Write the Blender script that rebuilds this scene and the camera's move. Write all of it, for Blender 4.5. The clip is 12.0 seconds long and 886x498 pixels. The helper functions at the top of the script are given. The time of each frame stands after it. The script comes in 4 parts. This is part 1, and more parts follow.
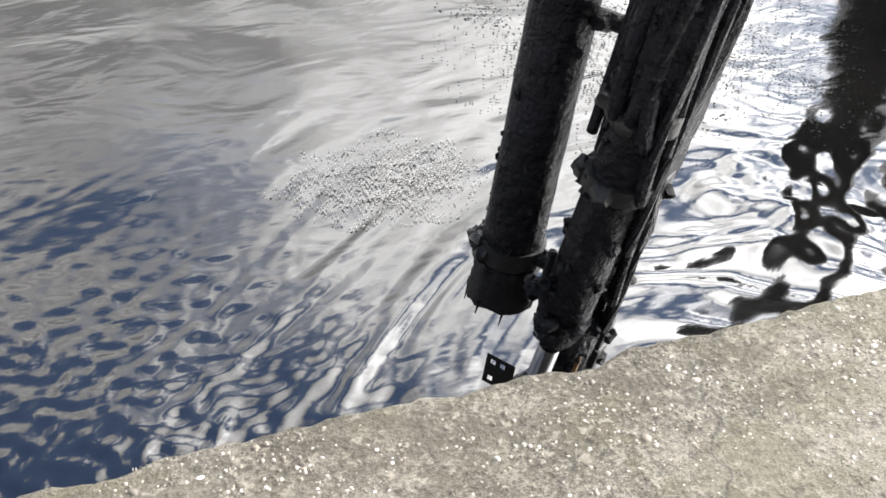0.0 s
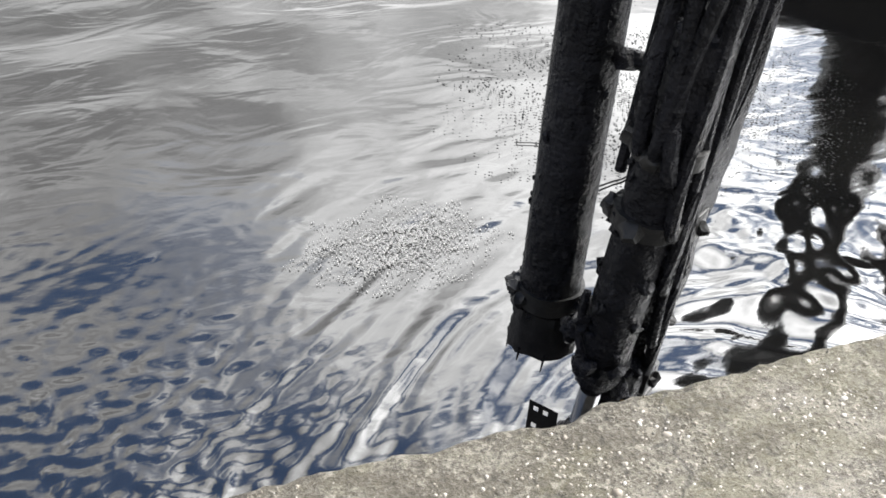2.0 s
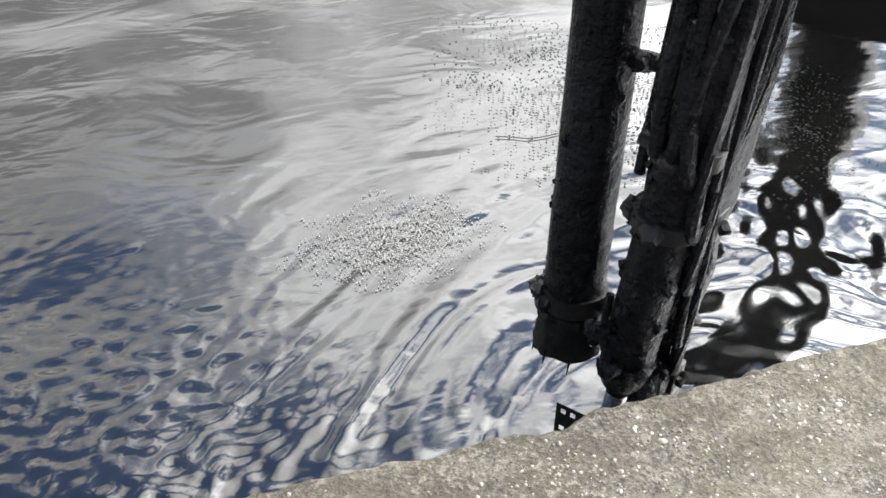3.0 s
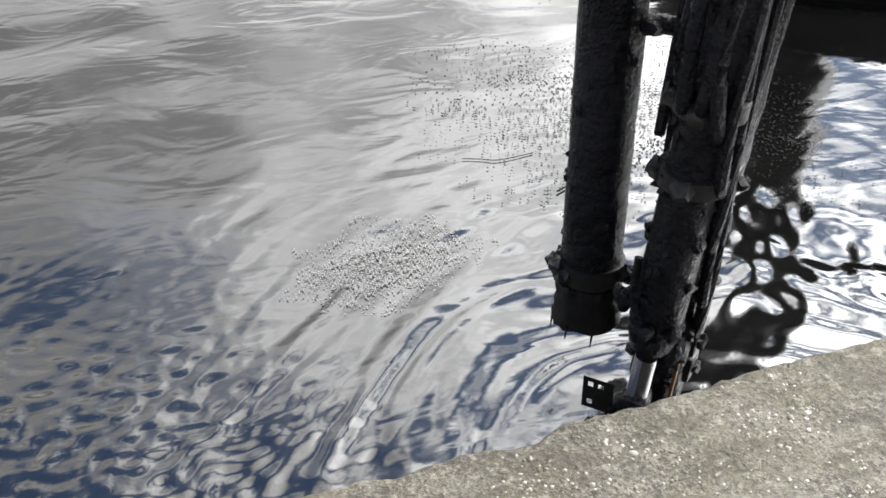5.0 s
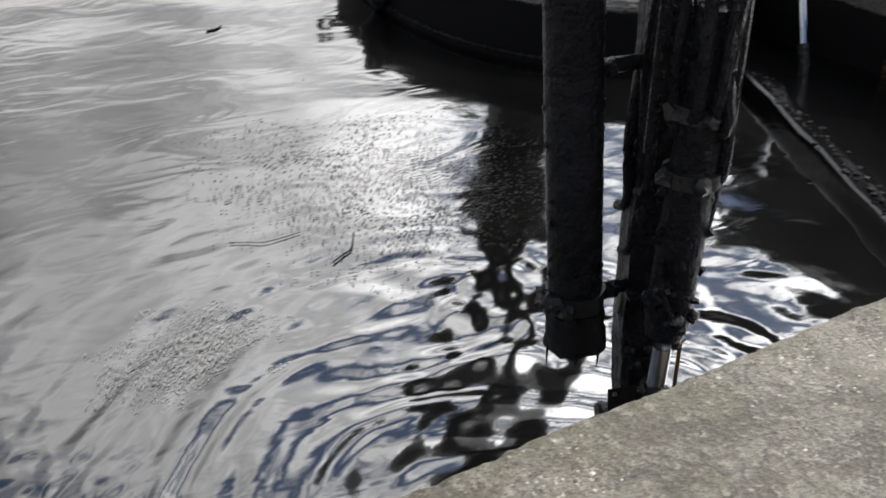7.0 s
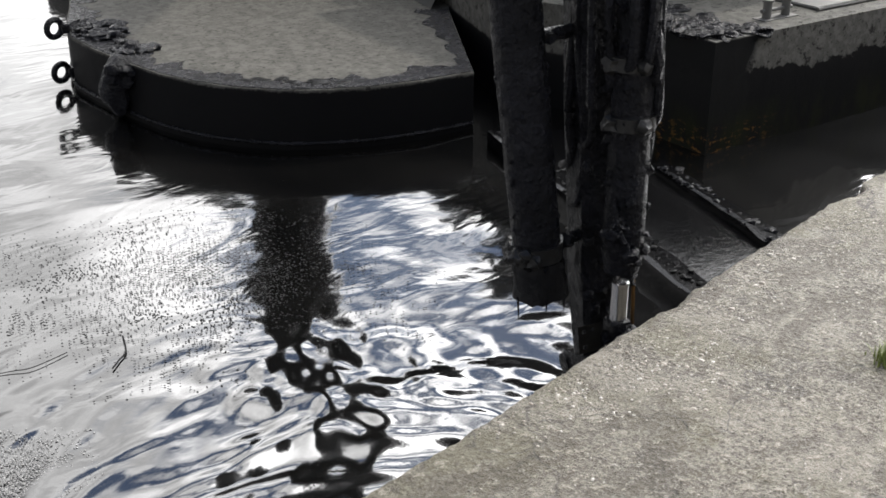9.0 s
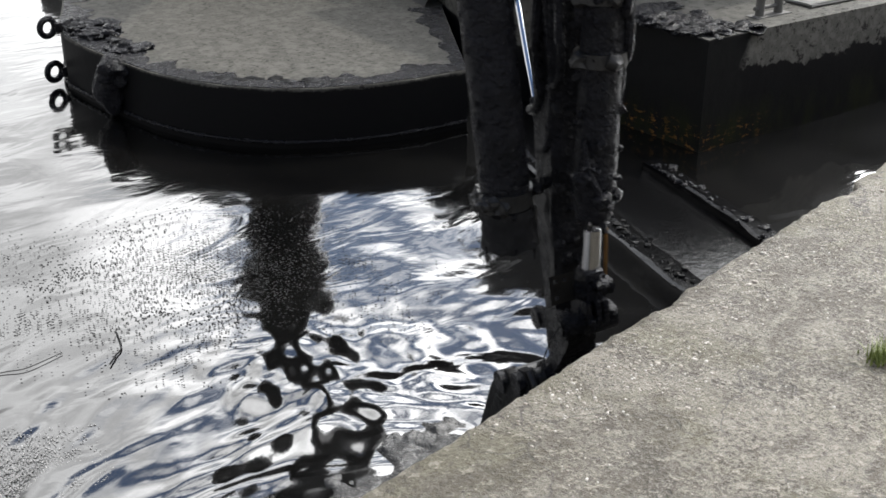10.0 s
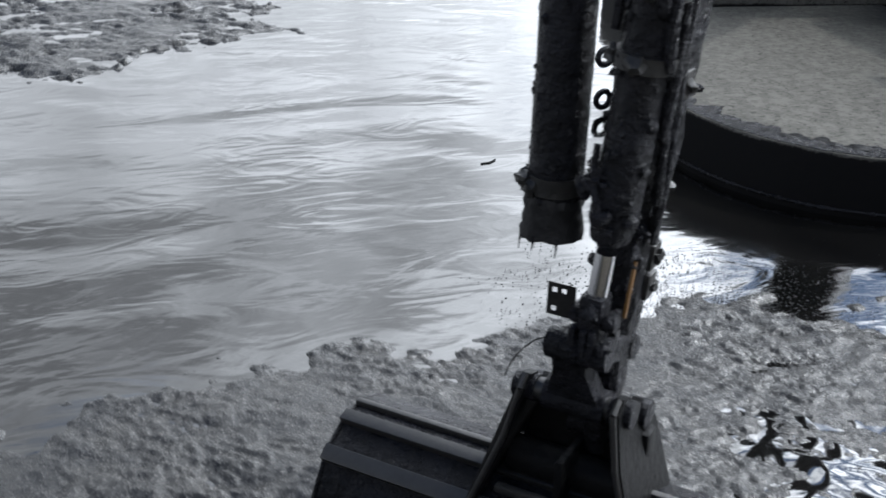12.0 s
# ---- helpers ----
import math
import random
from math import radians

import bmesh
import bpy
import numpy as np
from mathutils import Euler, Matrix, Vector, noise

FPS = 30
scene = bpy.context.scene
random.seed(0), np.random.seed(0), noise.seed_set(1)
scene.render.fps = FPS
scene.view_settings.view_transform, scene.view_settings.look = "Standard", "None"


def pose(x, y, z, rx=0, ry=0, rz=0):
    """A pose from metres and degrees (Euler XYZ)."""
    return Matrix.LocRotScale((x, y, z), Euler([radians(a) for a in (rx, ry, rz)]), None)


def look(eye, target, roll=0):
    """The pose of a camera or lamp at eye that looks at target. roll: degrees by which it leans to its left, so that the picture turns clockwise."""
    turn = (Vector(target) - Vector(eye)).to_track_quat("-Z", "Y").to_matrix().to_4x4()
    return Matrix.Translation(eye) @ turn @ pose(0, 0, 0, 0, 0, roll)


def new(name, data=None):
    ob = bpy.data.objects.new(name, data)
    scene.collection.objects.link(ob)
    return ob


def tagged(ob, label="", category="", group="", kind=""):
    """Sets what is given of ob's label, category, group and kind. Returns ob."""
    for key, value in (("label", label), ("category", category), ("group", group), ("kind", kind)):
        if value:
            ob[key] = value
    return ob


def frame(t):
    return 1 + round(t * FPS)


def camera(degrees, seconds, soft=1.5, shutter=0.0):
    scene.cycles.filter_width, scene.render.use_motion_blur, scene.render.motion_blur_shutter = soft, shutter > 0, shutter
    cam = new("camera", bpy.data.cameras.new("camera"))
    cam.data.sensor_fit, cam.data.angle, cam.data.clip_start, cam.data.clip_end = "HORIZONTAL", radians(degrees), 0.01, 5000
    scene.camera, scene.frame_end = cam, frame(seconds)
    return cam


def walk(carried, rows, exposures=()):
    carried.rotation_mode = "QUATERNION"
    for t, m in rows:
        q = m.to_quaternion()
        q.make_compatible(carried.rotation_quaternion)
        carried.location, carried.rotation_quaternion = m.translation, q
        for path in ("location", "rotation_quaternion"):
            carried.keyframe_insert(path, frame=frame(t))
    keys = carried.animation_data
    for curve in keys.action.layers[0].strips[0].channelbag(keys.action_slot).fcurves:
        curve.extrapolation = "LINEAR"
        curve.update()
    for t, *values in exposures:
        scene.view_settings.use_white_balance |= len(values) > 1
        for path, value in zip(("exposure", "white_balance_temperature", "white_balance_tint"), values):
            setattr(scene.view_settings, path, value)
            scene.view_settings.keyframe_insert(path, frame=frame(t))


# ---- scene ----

# camera: seconds, place, yaw, pitch, roll
VIEW = [
    (0.0, (-0.013, -1.563, 2.792), -20.29, -36.94, 1.12),
    (0.5, (-0.002, -1.566, 2.805), -21.20, -36.22, 0.87),
    (1.0, (0.002, -1.563, 2.801), -20.55, -35.48, 0.00),
    (1.5, (-0.003, -1.564, 2.808), -21.43, -35.14, 1.42),
    (2.0, (0.026, -1.622, 2.800), -20.21, -33.66, 0.34),
    (2.5, (-0.005, -1.566, 2.805), -21.67, -34.22, 1.79),
    (4.5, (-0.008, -1.552, 2.783), -23.28, -33.79, 1.14),
    (5.0, (0.001, -1.568, 2.781), -23.74, -32.84, 1.45),
    (5.5, (-0.010, -1.563, 2.788), -24.64, -32.52, 2.01),
    (6.0, (-0.000, -1.563, 2.812), -25.37, -32.90, 2.17),
    (6.5, (-0.017, -1.541, 2.792), -31.05, -30.86, 3.66),
    (7.0, (-0.008, -1.541, 2.807), -36.58, -28.91, 3.67),
    (7.5, (0.010, -1.548, 2.774), -41.83, -26.54, 2.35),
    (9.5, (0.007, -1.584, 2.800), -48.47, -24.47, 0.22),
    (10.0, (0.007, -1.583, 2.804), -48.57, -24.63, 0.25),
    (10.5, (-0.001, -1.571, 2.804), -47.61, -24.44, 0.17),
    (11.0, (-0.058, -1.543, 2.832), -39.33, -23.29, -0.51),
    (11.5, (0.000, -1.568, 2.800), -24.94, -21.96, -1.44),
    (12.0, (-0.059, -1.460, 2.794), -22.92, -23.02, 1.90),
]

cam = camera(41.0, 12.0, soft=1.6, shutter=0.4)
walk(cam, [(t, pose(*p, 90 + pitch, 0, yaw) @ pose(0, 0, 0, 0, 0, roll)) for t, p, yaw, pitch, roll in VIEW],
     exposures=[(0.0, 0.15, 6450, 10), (2.5, -0.02, 6370, 9), (5.5, -0.25, 6370, 9), (6.1, -0.42, 6370, 9), (6.5, -0.68, 6380, 9), (7.0, -0.72, 6400, 10), (7.6, -0.72, 6420, 10), (9.4, -0.55, 6380, 10), (10.9, -0.57, 6200, 8), (11.5, -0.58, 6030, 8), (12.0, -0.5, 5840, 8)])

# ---- light ----
SUN_TURN, SUN_HEIGHT = radians(82), radians(46)
SUN_DIR = Vector((math.sin(SUN_TURN) * math.cos(SUN_HEIGHT), math.cos(SUN_TURN) * math.cos(SUN_HEIGHT), math.sin(SUN_HEIGHT)))
sun = new("sun", bpy.data.lights.new("sun", "SUN"))
sun.data.energy, sun.data.angle, sun.data.color = 3.3, radians(0.6), (1.0, 0.94, 0.85)
sun.matrix_basis = look((0, 0, 30), tuple(Vector((0, 0, 30)) - SUN_DIR))


class Graph:
    """Short way of writing node trees."""

    def __init__(self, tree):
        self.tree = tree

    def add(self, kind, ins=None, **props):
        n = self.tree.nodes.new(kind)
        if "operation" in props:
            n.operation = props["operation"]
        if "use_clamp" in props:
            n.use_clamp = props["use_clamp"]
        if "data_type" in props:
            n.data_type, n.blend_type = props["data_type"], props["blend_type"]
        if "feature" in props:
            n.feature = props["feature"]
        if "sky_type" in props:
            n.sky_type, n.sun_disc = props["sky_type"], props["sun_disc"]
            n.sun_elevation, n.sun_rotation = props["sun_elevation"], props["sun_rotation"]
        for k, v in (ins or {}).items():
            if isinstance(v, bpy.types.NodeSocket):
                self.tree.links.new(v, n.inputs[k])
            else:
                n.inputs[k].default_value = v
        return n

    def math(self, op, a, b=0.0, clamp=False):
        return self.add("ShaderNodeMath", {0: a, 1: b}, operation=op, use_clamp=clamp).outputs[0]

    def noise(self, vec, scale, detail=4.0, rough=0.55, distort=0.0):
        return self.add("ShaderNodeTexNoise", {"Vector": vec, "Scale": scale, "Detail": detail, "Roughness": rough, "Distortion": distort}).outputs["Fac"]

    def ramp(self, fac, stops):
        n = self.add("ShaderNodeValToRGB", {"Fac": fac})
        els = n.color_ramp.elements
        while len(els) < len(stops):
            els.new(0.5)
        for e, (p, c) in zip(els, stops):
            e.position, e.color = p, (c, c, c, 1) if isinstance(c, (int, float)) else (*c, 1)
        return n.outputs["Color"]

    def mix(self, fac, a, b, blend="MIX"):
        n = self.add("ShaderNodeMix", {}, data_type="RGBA", blend_type=blend)
        for k, v in ((0, fac), (6, a), (7, b)):
            if isinstance(v, bpy.types.NodeSocket):
                self.tree.links.new(v, n.inputs[k])
            else:
                n.inputs[k].default_value = v if k == 0 else (*v, 1)
        return n.outputs[2]

    def stretch(self, vec, scale, turn=(0, 0, 0)):
        return self.add("ShaderNodeMapping", {"Vector": vec, "Scale": scale, "Rotation": turn}).outputs[0]


world = bpy.data.worlds.new("sky")
scene.world = world
world.use_nodes = True
world.node_tree.nodes.clear()
g = Graph(world.node_tree)
coord = g.add("ShaderNodeTexCoord").outputs["Generated"]
sky = g.add("ShaderNodeTexSky", sky_type="NISHITA", sun_disc=False, sun_elevation=SUN_HEIGHT, sun_rotation=SUN_TURN).outputs[0]
blue = g.mix(1.0, sky, (0.20, 0.215, 0.235), "MULTIPLY")
# broken cloud, brightest towards the sun behind it
flat = g.stretch(coord, (1, 1, 1.9))
puff = g.noise(flat, 2.5, 7, 0.55, 0.5)
shade = g.ramp(g.noise(flat, 4.2, 6, 0.58), ((0.36, 0.0), (0.64, 1.0)))
near = g.add("ShaderNodeVectorMath", {0: coord, 1: tuple(SUN_DIR)}, operation="DOT_PRODUCT").outputs["Value"]
halo = g.math("POWER", g.math("MAXIMUM", near, 0.0), 3.4)
glare = g.math("POWER", g.math("MAXIMUM", near, 0.0), 16.0)
low_sun = Vector((math.sin(radians(75)) * math.cos(radians(20)), math.cos(radians(75)) * math.cos(radians(20)), math.sin(radians(20))))
haze = g.math("POWER", g.math("MAXIMUM", g.add("ShaderNodeVectorMath", {0: coord, 1: tuple(low_sun)}, operation="DOT_PRODUCT").outputs["Value"], 0.0), 4.0)
tall = g.add("ShaderNodeSeparateXYZ", {0: coord}).outputs[2]
open_sky = g.math("MULTIPLY", g.math("MAXIMUM", g.math("SUBTRACT", tall, 0.49), 0.0), 1.8)
thin = g.math("MULTIPLY", open_sky, g.math("SUBTRACT", 1.0, g.math("MULTIPLY", halo, 3.0), True))
low_bank = g.math("MULTIPLY", g.math("MAXIMUM", g.math("SUBTRACT", 0.47, tall), 0.0), 0.45)
cover = g.ramp(g.math("ADD", g.math("SUBTRACT", puff, thin), low_bank), ((0.35, 0.0), (0.45, 1.0)))
lit = g.math("ADD", g.math("ADD", 2.0, g.math("MULTIPLY", haze, 15.0)), g.math("MULTIPLY", glare, 22.0))
tone = g.math("MULTIPLY", lit, g.math("ADD", 0.35, g.math("MULTIPLY", shade, 0.95)))
cloud = g.mix(1.0, (1.0, 0.985, 0.97), g.add("ShaderNodeCombineColor", {0: tone, 1: tone, 2: tone}).outputs[0], "MULTIPLY")
heaven = g.mix(cover, blue, cloud)
g.add("ShaderNodeOutputWorld", {"Surface": g.add("ShaderNodeBackground", {"Color": heaven, "Strength": 1.0}).outputs[0]})


# ---- materials ----
def material(name):
    m = bpy.data.materials.new(name)
    m.use_nodes = True
    m.node_tree.nodes.clear()
    gr = Graph(m.node_tree)
    bsdf = gr.add("ShaderNodeBsdfPrincipled")
    gr.add("ShaderNodeOutputMaterial", {"Surface": bsdf.outputs[0]})
    return m, gr, bsdf, gr.add("ShaderNodeTexCoord").outputs["Object"]


def put(gr, bsdf, **ins):
    for k, v in ins.items():
        sock = bsdf.inputs[k.replace("_", " ")]
        if isinstance(v, bpy.types.NodeSocket):
            gr.tree.links.new(v, sock)
        else:
            sock.default_value = v


def bump(gr, height, strength, distance, normal=None):
    ins = {"Height": height, "Strength": strength, "Distance": distance}
    if normal:
        ins["Normal"] = normal
    return gr.add("ShaderNodeBump", ins).outputs[0]


def tar_material():
    m, gr, b, c = material("tarry_steel")
    big, fine = gr.noise(c, 7, 5), gr.noise(c, 60, 5, 0.6)
    run = gr.noise(gr.stretch(c, (40, 40, 4)), 1.0, 4)
    col = gr.mix(gr.ramp(big, ((0.4, 0.0), (0.72, 1.0))), (0.006, 0.006, 0.0072), (0.014, 0.014, 0.0175))
    put(gr, b, Base_Color=col, Roughness=gr.ramp(gr.noise(c, 14, 4, 0.6), ((0.35, 0.13), (0.68, 0.36))), IOR=1.45, Specular_IOR_Level=0.15)
    n = bump(gr, run, 0.4, 0.012)
    n = bump(gr, gr.noise(gr.stretch(c, (9, 9, 60)), 1.0, 4, 0.6), 0.55, 0.012, n)
    n = bump(gr, fine, 1.0, 0.012, n)
    n = bump(gr, gr.noise(c, 130, 3, 0.6), 0.7, 0.005, n)
    put(gr, b, Normal=bump(gr, gr.noise(c, 22, 3), 0.8, 0.024, n))
    return m


def hull_material(name, top, clean_z, rust=False):
    """Grey paint, tarred in ragged patches; the sides are black with oil up to the height clean_z."""
    m, gr, b, c = material(name)
    fine, big = gr.noise(c, 45, 6, 0.65), gr.noise(c, 3.2, 5, 0.6)
    specks = gr.ramp(gr.noise(gr.stretch(c, (14, 30, 14), (0, 0, 0.5)), 1.0, 5, 0.6), ((0.585, 0.0), (0.605, 1.0)))
    paint = gr.mix(big, tuple(v * 0.85 for v in top), tuple(v * 1.12 for v in top))
    paint = gr.mix(gr.ramp(fine, ((0.52, 0.0), (0.62, 0.6))), paint, tuple(v * 0.65 for v in top))
    chips = gr.ramp(gr.noise(c, 38, 4, 0.6), ((0.62, 0.0), (0.64, 1.0)))
    paint = gr.mix(chips, paint, (0.02, 0.018, 0.016))
    paint = gr.mix(specks, paint, (0.025, 0.023, 0.021))
    worn = gr.ramp(gr.noise(c, 13, 6, 0.7), ((0.49, 0.0), (0.57, 0.8)))
    paint = gr.mix(worn, paint, tuple(v * 1.4 for v in top))
    z = gr.add("ShaderNodeSeparateXYZ", {0: c}).outputs[2]
    edge = gr.math("ADD", z, gr.math("MULTIPLY", gr.math("SUBTRACT", big, 0.5), 0.45 if rust else 0.04))
    edge = gr.math("ADD", edge, gr.math("MULTIPLY", gr.math("SUBTRACT", fine, 0.5), 0.05))
    oily = gr.math("SUBTRACT", 1.0, gr.math("MULTIPLY", gr.math("SUBTRACT", edge, clean_z), 60.0, True), True)
    col = gr.mix(oily, paint, (0.0055, 0.0055, 0.006))
    if rust:
        x = gr.add("ShaderNodeSeparateXYZ", {0: c}).outputs[0]
        smear = gr.math("MULTIPLY", gr.math("SUBTRACT", gr.math("ADD", 0.16, gr.math("MULTIPLY", big, 0.55)), x), 12.0, True)
        side = gr.math("MULTIPLY", gr.math("SUBTRACT", 0.792, z), 300.0, True)
        col = gr.mix(gr.math("MULTIPLY", smear, side), col, (0.008, 0.008, 0.008))
        streak = gr.ramp(gr.noise(gr.stretch(c, (14, 14, 30)), 1.0, 4, 0.7), ((0.55, 0.0), (0.62, 1.0)))
        low = gr.math("MULTIPLY", gr.math("SUBTRACT", 0.2, z), 14.0, True)
        spot = gr.math("MULTIPLY", gr.math("SUBTRACT", 0.8, x), 3.0, True)
        col = gr.mix(gr.math("MULTIPLY", gr.math("MULTIPLY", streak, low), spot), col, (0.15, 0.075, 0.022))
        weed = gr.math("MULTIPLY", gr.math("SUBTRACT", 0.34, z), 5.0, True)
        growth = gr.math("MULTIPLY", gr.math("MULTIPLY", weed, gr.ramp(gr.noise(gr.stretch(c, (5, 5, 2)), 1.0, 5, 0.7), ((0.42, 0.0), (0.62, 1.0)))), 0.8)
        col = gr.mix(growth, col, (0.014, 0.016, 0.006))
    put(gr, b, Base_Color=col, Roughness=gr.math("ADD", 0.65, gr.math("MULTIPLY", oily, -0.12)), IOR=1.4, Specular_IOR_Level=0.08)
    put(gr, b, Normal=bump(gr, fine, 0.35, 0.004, bump(gr, big, 0.3, 0.02)))
    return m


def concrete_material():
    m, gr, b, c = material("old_concrete")
    big, mid, fine = gr.noise(c, 1.5, 6, 0.66), gr.noise(c, 8, 7, 0.72), gr.noise(c, 80, 5, 0.70)
    grit = gr.noise(c, 260, 3, 0.7)
    col = gr.mix(gr.ramp(big, ((0.40, 0.0), (0.60, 1.0))), (0.066, 0.056, 0.038), (0.132, 0.117, 0.090))
    col = gr.mix(gr.ramp(mid, ((0.50, 0.0), (0.60, 0.75))), col, (0.165, 0.150, 0.120))
    col = gr.mix(gr.ramp(mid, ((0.38, 0.75), (0.47, 0.0))), col, (0.046, 0.039, 0.029))
    col = gr.mix(gr.ramp(fine, ((0.39, 0.95), (0.48, 0.0))), col, (0.042, 0.037, 0.030))
    col = gr.mix(gr.ramp(fine, ((0.53, 0.0), (0.60, 0.75))), col, (0.200, 0.182, 0.148))
    bare = gr.ramp(gr.noise(c, 2.8, 5, 0.7), ((0.50, 0.0), (0.60, 1.0)))
    col = gr.mix(gr.math("MULTIPLY", bare, 0.45), col, (0.195, 0.178, 0.145))
    grain = gr.math("MULTIPLY", gr.ramp(grit, ((0.56, 0.0), (0.62, 0.7))), gr.math("ADD", 0.6, gr.math("MULTIPLY", bare, 0.4)))
    col = gr.mix(grain, col, (0.27, 0.25, 0.21))
    moss = gr.ramp(gr.noise(c, 3.1, 6, 0.72), ((0.50, 0.0), (0.60, 0.65)))
    col = gr.mix(moss, col, (0.092, 0.083, 0.048))
    stain = gr.ramp(gr.noise(gr.stretch(c, (1, 2.2, 1), (0, 0, 0.4)), 2.1, 6, 0.7, 0.5), ((0.50, 0.0), (0.60, 0.75)))
    col = gr.mix(stain, col, (0.062, 0.052, 0.036))
    clot = gr.noise(c, 30, 4, 0.62)
    col = gr.mix(gr.ramp(clot, ((0.58, 0.0), (0.64, 0.7))), col, (0.245, 0.222, 0.180))
    col = gr.mix(gr.ramp(clot, ((0.36, 0.6), (0.43, 0.0))), col, (0.040, 0.034, 0.025))
    warp = gr.add("ShaderNodeVectorMath", {0: c, 1: gr.add("ShaderNodeTexNoise", {"Vector": c, "Scale": 3.0, "Detail": 4.0}).outputs["Color"]}, operation="ADD").outputs[0]
    crack = gr.add("ShaderNodeTexVoronoi", {"Vector": warp, "Scale": 0.8}, feature="DISTANCE_TO_EDGE").outputs["Distance"]
    split = gr.ramp(crack, ((0.0, 1.0), (0.009, 0.0)))
    col = gr.mix(gr.math("MULTIPLY", split, 0.7), col, (0.029, 0.026, 0.022))
    put(gr, b, Base_Color=col, Roughness=gr.ramp(fine, ((0.3, 0.95), (0.7, 0.62))))
    n = bump(gr, mid, 0.8, 0.03)
    n = bump(gr, clot, 1.0, 0.016, n)
    n = bump(gr, fine, 1.0, 0.010, n)
    n = bump(gr, split, -0.6, 0.01, n)
    put(gr, b, Normal=bump(gr, grit, 0.7, 0.003, n))
    return m


def water_material(name, oil, chop, silty=1.0, rough=0.07):
    """Turbid harbour water under a film of oil, with the ripples too small to be built."""
    m, gr, b, c = material(name)
    silt = gr.noise(c, 0.9, 4, 0.5, 0.8)
    col = gr.mix(gr.ramp(silt, ((0.35, 0.0), (0.65, 1.0))), (0.002 * silty, 0.002 * silty, 0.002 * silty), (0.0045 * silty, 0.0043 * silty, 0.004 * silty))
    speck = gr.ramp(gr.noise(c, 55, 3, 0.8), ((0.70, 0.0), (0.74, 1.0)))
    film = gr.ramp(gr.noise(c, 1.3, 3), ((0.5, 0.0), (0.62, 1.0)))
    dirt = gr.math("MULTIPLY", speck, film)
    col = gr.mix(dirt, col, (0.03, 0.026, 0.022))
    put(gr, b, Base_Color=col, Roughness=gr.math("ADD", rough, gr.math("MULTIPLY", dirt, 0.4)), IOR=oil)
    swirl = gr.noise(gr.stretch(c, (1.0, 2.0, 1.0), (0, 0, 0.75)), 1.7, 1.6, 0.5, 1.6)
    n = bump(gr, swirl, 0.036 * chop, 0.12)
    n = bump(gr, gr.noise(gr.stretch(c, (1, 1.7, 1), (0, 0, 0.5)), 9, 2, 0.5, 0.6), 0.011 * chop, 0.035, n)
    n = bump(gr, gr.noise(gr.stretch(c, (1, 1.4, 1), (0, 0, 0.9)), 24, 2, 0.5), 0.010 * chop, 0.02, n)
    put(gr, b, Normal=n)
    return m


def froth_material():
    """Churned water with silt and broken bubbles in it."""
    m, gr, b, c = material("froth")
    fine, mid = gr.noise(c, 70, 4, 0.65), gr.noise(c, 6, 5, 0.6)
    col = gr.mix(gr.ramp(mid, ((0.4, 0.0), (0.62, 1.0))), (0.008, 0.008, 0.008), (0.024, 0.023, 0.021))
    col = gr.mix(gr.ramp(fine, ((0.56, 0.0), (0.68, 0.7))), col, (0.11, 0.104, 0.096))
    put(gr, b, Base_Color=col, Roughness=gr.ramp(fine, ((0.35, 0.10), (0.65, 0.34))), IOR=1.38)
    put(gr, b, Normal=bump(gr, fine, 0.6, 0.010))
    return m


def plain_material(name, color, rough, metal=0.0, scale=30.0, depth=0.003, vary=0.3, spec=0.5):
    m, gr, b, c = material(name)
    f = gr.noise(c, scale, 5, 0.6)
    rnd = gr.add("ShaderNodeObjectInfo").outputs["Random"]
    col = gr.mix(f, tuple(v * (1 - vary) for v in color), tuple(min(v * (1 + vary), 1) for v in color))
    col = gr.mix(gr.math("MULTIPLY", rnd, 0.25), col, tuple(v * 0.7 for v in color))
    put(gr, b, Base_Color=col, Roughness=rough, Metallic=metal, Specular_IOR_Level=spec, Normal=bump(gr, f, 0.4, depth))
    return m


def pebble_material():
    m, gr, b, c = material("pebbles")
    rnd = gr.add("ShaderNodeNewGeometry").outputs["Random Per Island"]
    n = gr.add("ShaderNodeValToRGB", {"Fac": rnd})
    els = n.color_ramp.elements
    for _ in range(3):
        els.new(0.5)
    for e, (p, col) in zip(els, ((0.0, (0.09, 0.08, 0.065)), (0.4, (0.19, 0.165, 0.13)), (0.65, (0.28, 0.25, 0.21)), (0.86, (0.36, 0.335, 0.29)), (1.0, (0.46, 0.44, 0.40)))):
        e.position, e.color = p, (*col, 1)
    put(gr, b, Base_Color=n.outputs[0], Roughness=0.6, Normal=bump(gr, gr.noise(c, 120, 3), 0.3, 0.002))
    return m


TAR = tar_material()
FLOAT_HULL = hull_material("float_paint", (0.078, 0.075, 0.066), 0.405)
BARGE_HULL = hull_material("barge_paint", (0.088, 0.085, 0.076), 0.50, rust=True)
RECESS = hull_material("recess_paint", (0.075, 0.073, 0.066), 0.42)
CONCRETE = concrete_material()
WATER = water_material("oily_water", 2.0, 1.0)
FROTH = froth_material()
CHROME = plain_material("chrome", (0.75, 0.75, 0.77), 0.16, 1.0, 80, 0.0004, 0.06)
WET = plain_material("oil_wet_steel", (0.0030, 0.0030, 0.0032), 0.16, 0.0, 22, 0.008, 0.6, 0.12)
RUBBER = plain_material("black_rubber", (0.008, 0.008, 0.009), 0.5, 0.0, 45, 0.012, 0.5, 0.2)
